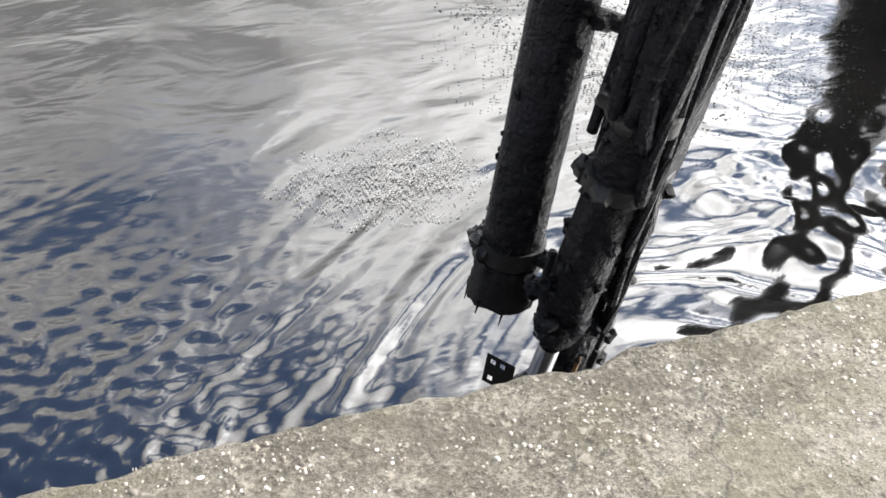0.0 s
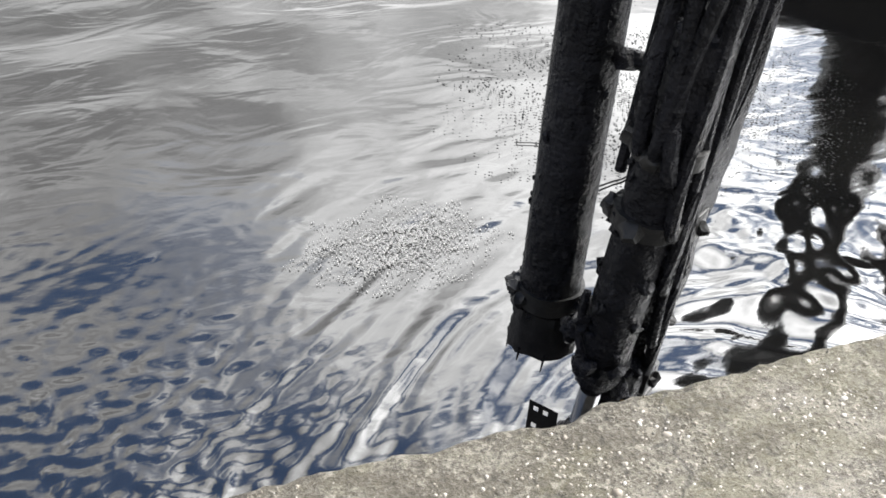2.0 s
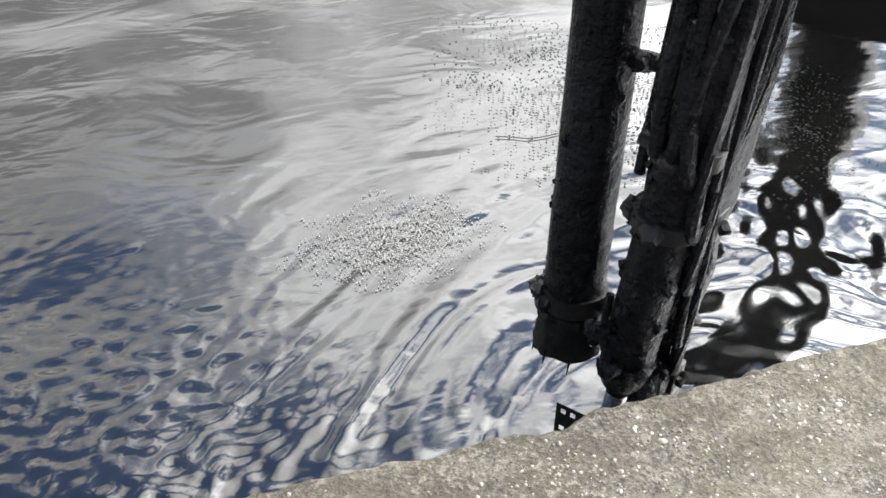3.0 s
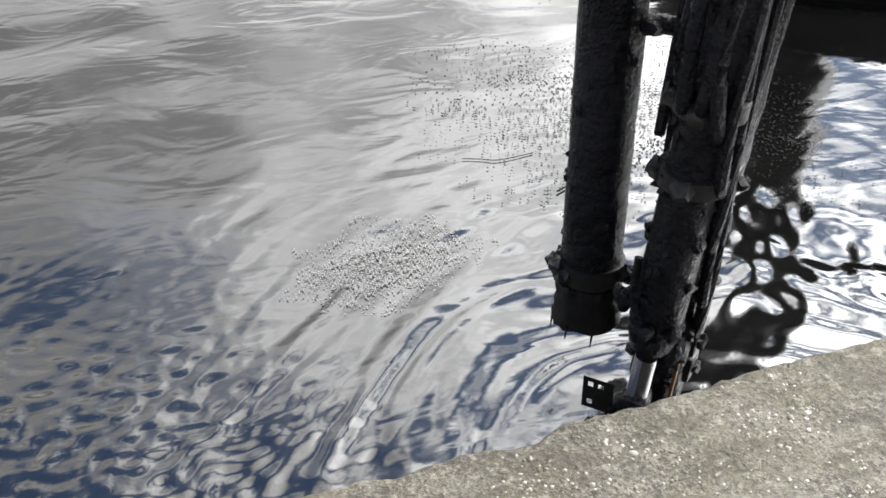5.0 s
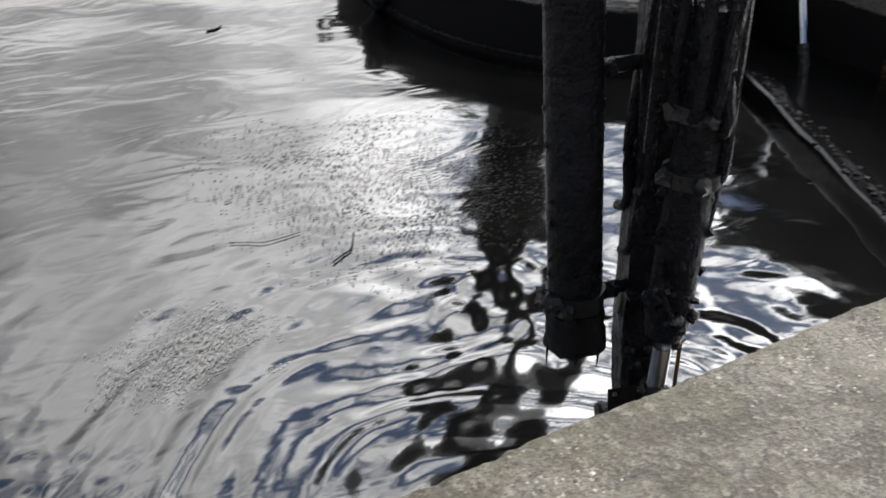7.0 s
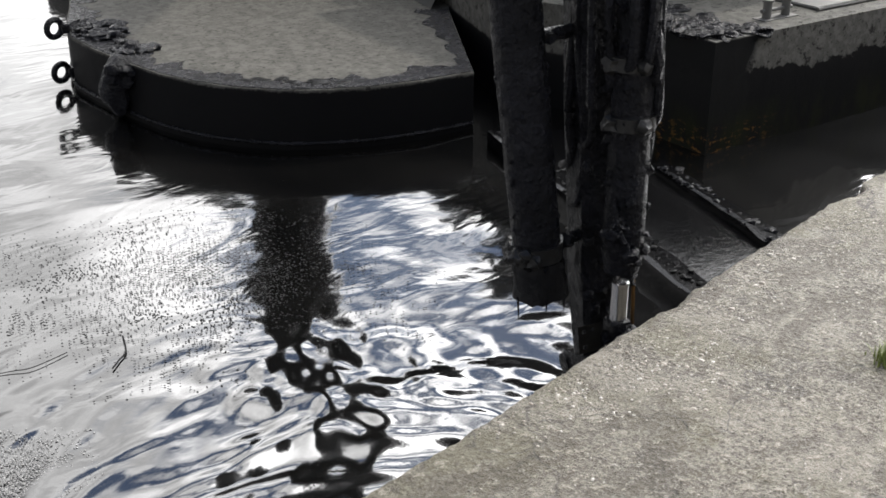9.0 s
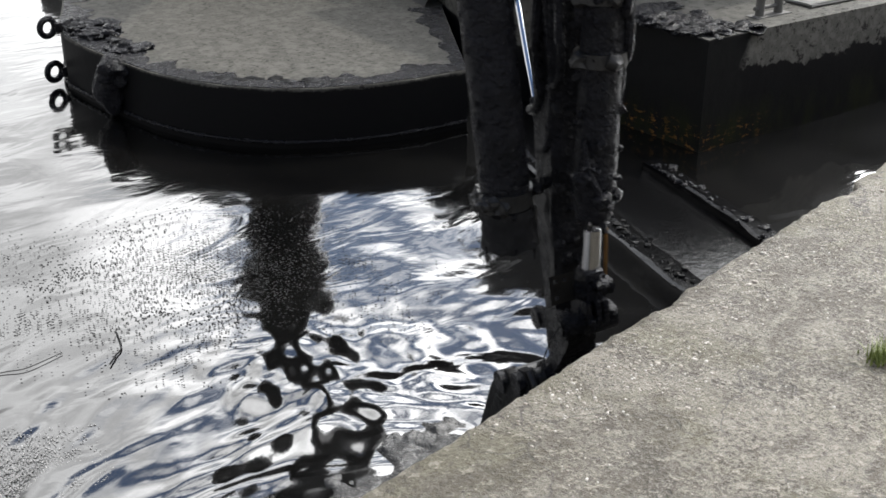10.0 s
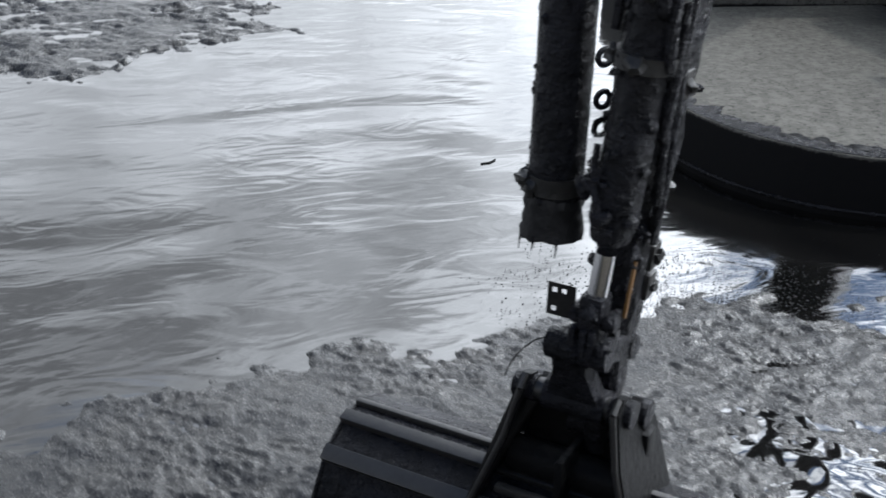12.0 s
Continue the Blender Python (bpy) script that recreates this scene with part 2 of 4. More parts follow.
YELLOW = plain_material("dirty_yellow_paint", (0.12, 0.055, 0.008), 0.55, vary=0.5)
WORN = plain_material("worn_steel", (0.030, 0.029, 0.028), 0.42, 0.4, 40, 0.004, 0.6)
SLUDGE = plain_material("oily_sludge", (0.018, 0.0175, 0.017), 0.4, 0.0, 25, 0.02, 0.5, 0.25)
GOO = plain_material("thick_tar", (0.008, 0.008, 0.0082), 0.40, 0.0, 30, 0.02, 0.6, 0.05)
FOAM = plain_material("foam", (0.16, 0.157, 0.15), 0.3, 0.0, 90, 0.001, 0.2)
PEBBLE = pebble_material()
GRASS = plain_material("grass", (0.13, 0.16, 0.03), 0.6, vary=0.4)
LIGHT_PAINT = plain_material("pale_grey_paint", (0.09, 0.088, 0.082), 0.6, 0.0, 12, 0.002, 0.2)


# ---- building helpers ----
def part(name, bm, mat, parent=None, label="", smooth=True):
    me = bpy.data.meshes.new(name)
    bmesh.ops.recalc_face_normals(bm, faces=bm.faces)
    bm.to_mesh(me)
    bm.free()
    me.materials.append(mat)
    for p in me.polygons:
        p.use_smooth = smooth
    if smooth:
        me.set_sharp_from_angle(angle=radians(38))
    ob = new(name, me)
    if parent:
        ob.parent = parent
    return tagged(ob, label)


def box(bm, x0, x1, y0, y1, z0, z1, bevel=0.0, m=None):
    vs = bmesh.ops.create_cube(bm, size=1.0)["verts"]
    for v in vs:
        v.co = Vector(((x0 + x1) / 2 + v.co.x * (x1 - x0), (y0 + y1) / 2 + v.co.y * (y1 - y0), (z0 + z1) / 2 + v.co.z * (z1 - z0)))
    if bevel:
        out = bmesh.ops.bevel(bm, geom=list({e for v in vs for e in v.link_edges}), offset=bevel, segments=2, affect="EDGES", profile=0.6)
        vs = list({v for f in out["faces"] for v in f.verts} | {v for v in vs if v.is_valid})
    if m:
        bmesh.ops.transform(bm, matrix=m, verts=[v for v in vs if v.is_valid])
    return bm


def rod(bm, a, b, r0, r1=None, seg=16, rings=1, wobble=0.0):
    """A round bar from a to b, rough where wobble is given."""
    a, b = Vector(a), Vector(b)
    q = (b - a).to_track_quat("Z", "Y")
    r1 = r0 if r1 is None else r1
    loops = []
    for k in range(rings + 1):
        s = k / rings
        c = a.lerp(b, s)
        loop = []
        for j in range(seg):
            an = 2 * math.pi * j / seg
            w = 1 + wobble * noise.noise((c + Vector((math.cos(an), math.sin(an), 0)) * 0.12) * 9)
            loop.append(bm.verts.new(c + q @ Vector((math.cos(an), math.sin(an), 0)) * (r0 + (r1 - r0) * s) * w))
        loops.append(loop)
    for lo, hi in zip(loops, loops[1:]):
        for j in range(seg):
            bm.faces.new((lo[j], lo[(j + 1) % seg], hi[(j + 1) % seg], hi[j]))
    bm.faces.new(loops[0][::-1])
    bm.faces.new(loops[-1])
    return bm


def pipe(bm, pts, r, seg=8):
    """A smooth hose through the points."""
    fine = []
    n = len(pts)
    for i in range(n - 1):
        p0, p1, p2, p3 = (Vector(pts[max(0, min(n - 1, i + k))]) for k in (-1, 0, 1, 2))
        for s in range(5):
            t = s / 5
            fine.append(0.5 * (2 * p1 + (p2 - p0) * t + (2 * p0 - 5 * p1 + 4 * p2 - p3) * t * t + (3 * p1 - p0 - 3 * p2 + p3) * t ** 3))
    fine.append(Vector(pts[-1]))
    loops = []
    for i, p in enumerate(fine):
        d = fine[min(i + 1, len(fine) - 1)] - fine[max(i - 1, 0)]
        q = d.to_track_quat("Z", "Y")
        loops.append([bm.verts.new(p + q @ Vector((math.cos(2 * math.pi * j / seg), math.sin(2 * math.pi * j / seg), 0)) * r) for j in range(seg)])
    for lo, hi in zip(loops, loops[1:]):
        for j in range(seg):
            bm.faces.new((lo[j], lo[(j + 1) % seg], hi[(j + 1) % seg], hi[j]))
    bm.faces.new(loops[0][::-1])
    bm.faces.new(loops[-1])
    return bm


def slab(bm, outline, z0, z1, bevel=0.0):
    """A plate with the outline (x, y) from z0 up to z1."""
    lo = [bm.verts.new((x, y, z0)) for x, y in outline]
    hi = [bm.verts.new((x, y, z1)) for x, y in outline]
    n = len(lo)
    top = bm.faces.new(hi)
    bm.faces.new(lo[::-1])
    for j in range(n):
        bm.faces.new((lo[j], lo[(j + 1) % n], hi[(j + 1) % n], hi[j]))
    if bevel:
        bmesh.ops.bevel(bm, geom=list(top.edges), offset=bevel, segments=2, affect="EDGES", profile=0.6)
    return bm


def lump(bm, at, r, rough=0.5, sub=2, flat=1.0):
    vs = bmesh.ops.create_icosphere(bm, subdivisions=sub, radius=1.0)["verts"]
    off = Vector((random.random() * 50, random.random() * 50, 0))
    for v in vs:
        d = r * (1 + rough * noise.noise(v.co * 1.4 + off))
        v.co = Vector(at) + Vector((v.co.x * d, v.co.y * d, v.co.z * d * flat))
    return bm


def lumps(name, parent, spots, mat, rough=0.8, sub=2, flat=1.0):
    """Blobs of tar, each a part of its own."""
    for at, r in spots:
        part(name, lump(bmesh.new(), at, r, rough, sub, flat), mat, parent)


def sheet(name, xs, ys, height, mat):
    """A grid over xs, ys with the heights of an array."""
    X, Y = np.meshgrid(xs, ys)
    co = np.stack([X, Y, height(X, Y)], -1).reshape(-1, 3)
    w, h = len(xs), len(ys)
    i = (np.arange(h - 1)[:, None] * w + np.arange(w - 1)[None]).ravel()
    faces = np.stack([i, i + 1, i + w + 1, i + w], 1)
    me = bpy.data.meshes.new(name)
    me.from_pydata(co.tolist(), [], faces.tolist())
    me.materials.append(mat)
    for p in me.polygons:
        p.use_smooth = True
    return new(name, me)


# ---- quay ----
def quay_edge(x):
    """How far the broken edge of the quay stands out at x."""
    chip = max(0.0, noise.noise((x * 4.1, 11, 0)) - 0.12)
    return 0.012 * noise.noise((x * 2.3, 0, 0)) + 0.014 * noise.noise((x * 9, 3, 0)) + 0.008 * noise.noise((x * 31, 7, 0)) - 0.07 * chip


def build_quay():
    xs = sorted({round(v, 4) for v in np.concatenate([np.linspace(-60, -2, 30), np.arange(-2, 7, 0.018), np.linspace(7, 300, 60)])})
    rows = [(-80, 0), (-8, 0), (-3, 0), (-1.6, 0), (-0.8, 0), (-0.35, 0), (-0.15, 0), (-0.05, 0), (-0.018, -0.003), (-0.004, -0.012), (0.0, -0.03), (0.0, -0.09), (-0.006, -0.2), (-0.004, -0.5), (-0.01, -0.9), (-0.005, -1.6), (-0.005, -3.0)]
    co, faces = [], []
    for x in xs:
        e = quay_edge(x)
        for y, dz in rows:
            k = min(1.0, max(0.0, 1 + y / 0.12))
            rough = 0.004 * noise.noise((x * 7, y * 7, dz * 7)) + (0.008 * noise.noise((x * 22, y * 30, dz * 20)) if abs(y) < 0.03 else 0)
            co.append((x, y + e * k + (rough if dz < -0.02 else 0), 1.2 + dz + rough * (dz > -0.02)))
    n = len(rows)
    for i in range(len(xs) - 1):
        for j in range(n - 1):
            q = i * n + j
            faces.append((q, q + n, q + n + 1, q + 1))
    me = bpy.data.meshes.new("quay")
    me.from_pydata(co, [], faces)
    me.materials.append(CONCRETE)
    for p in me.polygons:
        p.use_smooth = True
    return tagged(new("quay", me), "weathered concrete quay with a chipped edge above the water", "quay", kind="structure")


def build_pebbles(quay):
    """Stones of the worn aggregate, standing a little out of the concrete."""
    rng = random.Random(4)
    for kind, count, small, large in (("pebbles", 20000, 0.0016, 0.0052), ("large_pebbles", 600, 0.0055, 0.0110)):
        co, faces = [], []
        for _ in range(count):
            x = rng.uniform(-0.6, 5.6)
            y = -abs(rng.gauss(0, 0.42)) - 0.004 if rng.random() < 0.8 else rng.uniform(-1.6, 0)
            r = rng.uniform(small, large) * (1.25 if -0.25 < y < -0.05 else 1.0)
            if y > -0.035:
                y, r = y - 0.01, small
            y += quay_edge(x) * max(0.0, 1 + y / 0.12)
            if noise.noise((x * 2.6, y * 2.6, 3)) + 0.6 * noise.noise((x * 8, y * 8, 6)) < rng.uniform(-0.25, 0.45):
                continue
            s, h, an = rng.uniform(0.55, 1.0), rng.uniform(0.10, 0.34), rng.uniform(0, 6.28)
            base = len(co)
            ca, sa = math.cos(an), math.sin(an)
            for k in range(6):
                w = rng.uniform(0.8, 1.15)
                u, v = r * w * math.cos(k * 1.047), r * s * w * math.sin(k * 1.047)
                co.append((x + u * ca - v * sa, y + u * sa + v * ca, 1.194))
            for k in range(6):
                u, v = r * 0.75 * math.cos(k * 1.047), r * s * 0.75 * math.sin(k * 1.047)
                co.append((x + u * ca - v * sa, y + u * sa + v * ca, 1.2 + r * h * rng.uniform(0.6, 1.0)))
            co.append((x, y, 1.2005 + r * h * 1.15))
            for k in range(6):
                k2 = (k + 1) % 6
                faces.append((base + k, base + k2, base + 6 + k2, base + 6 + k))
                faces.append((base + 6 + k, base + 6 + k2, base + 12))
        me = bpy.data.meshes.new(kind)
        me.from_pydata(co, [], faces)
        me.materials.append(PEBBLE)
        for p in me.polygons:
            p.use_smooth = True
        tagged(new(kind, me), "pale and brown pebbles set in worn concrete", "pebbles", kind="stuff")


def build_tuft():
    bm = bmesh.new()
    rng = random.Random(9)
    for _ in range(170):
        an, lean, h = rng.uniform(0, 6.28), rng.uniform(0.1, 0.95), rng.uniform(0.03, 0.075)
        at = Vector((rng.gauss(0, 0.022), rng.gauss(0, 0.022), -0.004))
        out = Vector((math.cos(an), math.sin(an), 0))
        side = Vector((-out.y, out.x, 0)) * 0.0024
        last = None
        for k in range(4):
            s = k / 3
            c = at + out * (h * lean * s * s) + Vector((0, 0, h * s * (1 - 0.35 * lean * s)))
            w = side * (1 - 0.9 * s)
            cur = (bm.verts.new(c - w), bm.verts.new(c + w))
            if last:
                bm.faces.new((last[0], last[1], cur[1], cur[0]))
            last = cur
    ob = part("grass_tuft", bm, GRASS, None, "", False)
    ob.matrix_basis = pose(2.885, -0.635, 1.2)
    return tagged(ob, "small yellow-green grass tuft growing on the concrete quay", "grass")


# ---- water ----
def value_noise(X, Y, seed):
    """Smooth random heights from -1 to 1 over a unit lattice."""
    table = np.random.RandomState(seed).uniform(-1, 1, (256, 256))
    xi, yi = np.floor(X).astype(int), np.floor(Y).astype(int)
    fx, fy = X - xi, Y - yi
    fx, fy = fx * fx * (3 - 2 * fx), fy * fy * (3 - 2 * fy)
    a, b = table[yi % 256, xi % 256], table[yi % 256, (xi + 1) % 256]
    c, d = table[(yi + 1) % 256, xi % 256], table[(yi + 1) % 256, (xi + 1) % 256]
    return (a * (1 - fx) + b * fx) * (1 - fy) + (c * (1 - fx) + d * fx) * fy


def swell(X, Y):
    """Heights of the built waves; livelier near the quay."""
    z = np.zeros_like(X)
    rng = np.random.RandomState(3)
    wx = X + 0.18 * np.sin(1.3 * Y + 0.5) + 0.1 * np.sin(2.9 * Y - 1.1 * X)
    wy = Y + 0.18 * np.sin(1.1 * X + 1.9) + 0.1 * np.sin(2.3 * X + 0.7 * Y)
    for k in range(20):
        lam = 0.30 * 1.12 ** k
        an = 0.9 + rng.normal(0, 0.6)
        kx, ky = 2 * np.pi / lam * np.cos(an), 2 * np.pi / lam * np.sin(an)
        z += 0.0036 * lam * min(1.0, (lam / 0.7) ** 1.5) * rng.uniform(0.5, 1.2) * np.sin(kx * wx + ky * wy + rng.uniform(0, 6.3))
    chop = np.exp(-(((X + 0.1) / 0.95) ** 2 + ((Y - 0.8) / 1.5) ** 2))
    for k in range(18):
        lam = rng.uniform(0.06, 0.14)
        an = rng.uniform(0, 6.3)
        z += chop * 0.011 * lam * np.sin(2 * np.pi / lam * (wx * np.cos(an) + wy * np.sin(an)) + rng.uniform(0, 6.3))
    z *= 0.11 + 1.10 * np.exp(-np.maximum(Y, 0) / 2.2)
    # rings that run out from the arm
    ring = np.hypot(X - 1.9, Y - 0.65)
    stir = np.exp(-(((X - 2.9) / 1.0) ** 2 + ((Y - 1.5) / 0.7) ** 2))
    for k in range(14):
        lam = rng.uniform(0.13, 0.40)
        an = rng.uniform(0, 6.3)
        z += stir * 0.0064 * lam * np.sin(2 * np.pi / lam * (wx * np.cos(an) + wy * np.sin(an)) + rng.uniform(0, 6.3) + 1.5 * np.sin(3 * wx + 2 * wy))
    drawn = np.exp(-(((X - 1.7) / 1.0) ** 2 + ((Y - 2.2) / 0.8) ** 2)) * (0.5 + 0.5 * value_noise(X / 0.8, Y / 0.5, 95))
    across = 0.83 * wy - 0.56 * wx
    z += drawn * (0.0032 * np.sin(2 * np.pi / 0.34 * across + 1.5 * value_noise(X / 0.6, Y / 0.6, 96)) + 0.0012 * np.sin(2 * np.pi / 0.15 * across + 2 * value_noise(X / 0.4, Y / 0.4, 97)))
    turn = np.arctan2(Y - 0.7, X - 1.7)
    patchy = 0.55 + 0.45 * np.sin(2.3 * wx + 1.7 * wy) * np.sin(3.1 * wy - 1.3 * wx + 0.8)
    ragged = ring + 0.05 * np.sin(5 * wx + 2 * wy) + 0.03 * np.sin(11 * wy - 4 * wx)
    z += 0.0042 * patchy * np.exp(-((ring - 0.75) / 1.2) ** 2) * (np.sin(2 * np.pi * ragged / 0.19 + 0.8 * np.sin(3 * turn)) + 0.8 * np.sin(2 * np.pi * ragged / 0.33) + 0.35 * np.sin(2 * np.pi * ragged / 0.11 + 2 * np.sin(4 * turn)))
    # long low swell farther out
    out = np.clip((Y - 3.0) / 2.5, 0, 1) * np.clip((6.0 - X) / 2.0, 0, 1)
    z += out * 0.0055 * (0.4 + 0.6 * value_noise(X / 1.4 + 3, Y / 1.1, 90)) * np.sin(2 * np.pi / 0.95 * (0.20 * wx + 0.98 * wy) + 2.2 * value_noise(X / 1.1, Y / 0.9, 91))
    fade = 1 / (1 + (np.maximum(0, np.hypot(X - 3, Y - 3) - 6) / 6) ** 2)
    return z * fade


def build_water():
    xs = np.concatenate([np.linspace(-900, -30, 12), np.linspace(-25, -4, 20), np.arange(-3.5, 3.2, 0.021), np.arange(3.2, 9, 0.032), np.linspace(9.5, 30, 20), np.linspace(40, 900, 12)])
    ys = np.concatenate([np.linspace(-3, -1, 4), np.arange(-0.6, 3.6, 0.021), np.arange(3.6, 11, 0.04), np.linspace(11.5, 40, 30), np.linspace(60, 1800, 14)])
    ob = sheet("water", xs, ys, swell, WATER)
    return tagged(ob, "oily grey harbour water reflecting bright broken clouds", "water", kind="structure")


def build_foam(name, label, spread_x, spread_y, count, size, seed, mat, flat=0.7):
    """A raft of small bubbles floating on the water."""
    rng = random.Random(seed)
    co, faces = [], []
    for _ in range(count):
        x, y = rng.gauss(0, 0.42), rng.gauss(0, 0.42)
        if x * x + y * y > 1:
            continue
        x, y = x * spread_x * (1 + 0.3 * noise.noise((x * 3, y * 3, seed))), y * spread_y * (1 + 0.4 * noise.noise((y * 3, x * 3, seed + 5)))
        r = rng.uniform(0.35, 1.0) * size
        base = len(co)
        for lat, rr in ((0.0, 1.0), (0.62, 0.75)):
            for k in range(7):
                co.append((x + r * rr * math.cos(k * 0.898), y + r * rr * math.sin(k * 0.898), r * lat * flat))
        co.append((x, y, r * flat))
        for k in range(7):
            k2 = (k + 1) % 7
            faces.append((base + k, base + k2, base + 7 + k2, base + 7 + k))
            faces.append((base + 7 + k, base + 7 + k2, base + 14))
    me = bpy.data.meshes.new(name)
    me.from_pydata(co, [], faces)
    me.materials.append(mat)
    for p in me.polygons:
        p.use_smooth = True
    return tagged(new(name, me), label, "foam", kind="stuff")


def build_twig(a, b, r):
    """A thin bent twig lying on the water."""
    a, b = Vector(a), Vector(b)
    mid = a.lerp(b, 0.5) + Vector((b.y - a.y, a.x - b.x, 0)) * 0.12
    o = a.lerp(b, 0.5)
    bm = pipe(bmesh.new(), [a - o, a.lerp(mid, 0.5) - o, mid - o, b - o], r, 6)
    ob = part("twig", bm, GOO, None)
    ob.location = o + Vector((0, 0, 0.004))
    return tagged(ob, "thin dark twig floating on the oily water", "twig", "floating twigs")


def build_chop(name, label, rx, ry, height, seed, lam, mat):
    """A patch of churned water: a crust of froth and steep little crests with a ragged rim."""
    nx, ny = (int(min(800, max(150, 2.5 * r / (lam * 0.22)))) for r in (rx, ry))

    def churned(X, Y):
        rad = np.hypot(X / rx, Y / ry)
        an = np.arctan2(Y, X)
        rim = 1 + 0.10 * np.sin(3 * an + seed) + 0.06 * np.sin(7 * an + 2 * seed)
        rim = rim + 0.16 * value_noise(X / 0.4, Y / 0.4, seed + 20) + 0.10 * value_noise(X / 0.11, Y / 0.11, seed + 21)
        k = np.clip((rim - rad) / 0.22, 0, 1)
        k = k * k * (3 - 2 * k)
        z = np.zeros_like(X)
        ca, sa = math.cos(0.3), math.sin(0.3)
        U, V = X, Y
        for i, w in enumerate((6.0, 3.0, 1.7, 1.0, 0.55)):
            U, V = ca * U - sa * V, sa * U + ca * V
            wu = 0.6 * U / (w * lam) + 0.7 * value_noise(V / (2 * w * lam), U / (2 * w * lam), seed + 40 + i)
            wv = V / (w * lam) + 0.7 * value_noise(U / (2 * w * lam), V / (2 * w * lam), seed + 60 + i)
            z += (0.8, 0.9, 0.9, 0.7, 0.4)[i] * (value_noise(wu, wv * 1.3, seed + i) + 0.6 * (1 - 2 * np.abs(value_noise(wu + 9.5, wv * 1.3, seed + 8 + i))))
        z = (z - z.mean()) / z.std()
        calm = 0.6 + 0.4 * value_noise(X / 0.7, Y / 0.5, seed + 80)
        return k * (height * z * calm + 0.014) - 0.07 * (1 - k)

    ob = sheet(name, np.linspace(-rx * 1.3, rx * 1.3, nx), np.linspace(-ry * 1.3, ry * 1.3, ny), churned, mat)
    return tagged(ob, label, "churned water", kind="stuff")


# ---- dredger barge ----
def build_barge():
    barge = tagged(new("dredger_barge"), "grey steel dredger barge with tar-blackened sides floating by the quay", "barge")
    barge.matrix_basis = pose(6.955, 2.205, 0, 0, 0, -13)
    # rounded bow float
    bow = [(0.6, 3.9), (0.0, 3.05), (-0.97, 1.37), (-1.4, 1.39), (-1.77, 1.46), (-2.07, 1.58), (-2.32, 1.73), (-2.55, 1.97), (-2.73, 2.25), (-2.86, 2.6), (-2.94, 3.0), (-3.0, 3.5), (-3.02, 3.95), (-2.90, 4.4), (-2.70, 4.9), (-2.45, 5.6), (-1.5, 6.3), (0.6, 6.4)]
    fl = part("bow_float", slab(bmesh.new(), bow, -0.8, 0.43, 0.012), FLOAT_HULL, barge, "rounded bow float with a pale grey deck and oily black sides")
    bm = bmesh.new()
    strake = [Vector((x, y, 0.05)) for x, y in bow[2:16]]
    pipe(bm, [p + Vector((p.x + 0.8, p.y - 3.6, 0)).normalized() * 0.004 for p in strake], 0.013, 6)
    part("rubbing_strake", bm, TAR, fl)
    # tar smeared on the deck's rim
    rng = random.Random(2)
    lumps("tar_lump", fl, [((-2.78 + rng.gauss(0, 0.07), 3.2 + rng.random() * 1.15, 0.435), rng.uniform(0.03, 0.10)) for _ in range(44)], TAR, 1.0, 3, 0.5)
    lumps("tar_lump", fl, [((-2.5 + 0.62 * k / 9 + rng.gauss(0, 0.03), 2.12 - 0.5 * k / 9 + 0.1 * rng.random(), 0.43), rng.uniform(0.03, 0.07)) for k in range(10)], GOO, 0.9, 2, 0.2)
    bm = bmesh.new()
    rim = []
    for (xa, ya), (xb, yb) in zip(bow[1:15], bow[2:16]):
        for k in range(14):
            rim.append((xa + (xb - xa) * k / 14, ya + (yb - ya) * k / 14))
    mid = Vector((-0.9, 3.6))
    last = None
    for k, (x, y) in enumerate(rim):
        p = Vector((x, y))
        d = (mid - p).normalized()
        w = 0.23 + 0.20 * noise.noise((x * 1.9, y * 1.9, 2)) + 0.15 * noise.noise((x * 7, y * 7, 5)) + 0.05 * noise.noise((x * 25, y * 25, 5))
        a, b = p + d * 0.014, p + d * max(0.03, w)
        cur = [bm.verts.new((a.x, a.y, 0.4305)), bm.verts.new((a.x, a.y, 0.435)), bm.verts.new((b.x, b.y, 0.4335)), bm.verts.new((b.x, b.y, 0.4305))]
        if last:
            for i in range(4):
                bm.faces.new((last[i], last[(i + 1) % 4], cur[(i + 1) % 4], cur[i]))
        last = cur
    part("tar_film", bm, TAR, fl, "glossy tar spread along the deck edge")
    bm = bmesh.new()
    lump(bm, (-2.98, 3.08, 0.2), 0.12, 0.4, 3, 1.7)
    lump(bm, (-2.97, 3.02, 0.36), 0.13, 0.6, 3, 0.8)
    part("fender_bracket", bm, TAR, fl)
    for y, z in ((4.12, 0.47), (4.08, 0.12)):
        bm = bmesh.new()
        ring = [(-3.085 + 0.068 * math.cos(k * math.pi / 8), y + 0.03 * math.cos(k * math.pi / 8), z + 0.068 * math.sin(k * math.pi / 8)) for k in range(17)]
        pipe(bm, ring, 0.025, 8)
        box(bm, -3.03, -2.97, y - 0.035, y + 0.035, z - 0.05, z + 0.03, 0.01)
        part("lifting_ring", bm, TAR, fl)
    # main hull behind, with the recess for the leg
    hull = [(-1.4, 9.8), (-1.4, 6.45), (0.70, 6.42), (0.40, 4.3), (0.06, 3.1), (-0.34, 1.95), (0.0, 0.98), (0.02, 0.93), (9.5, 0.93), (9.5, 9.8)]
    mh = part("main_hull", slab(bmesh.new(), hull, -0.8, 0.80, 0.01), RECESS, barge)
    bm = bmesh.new()
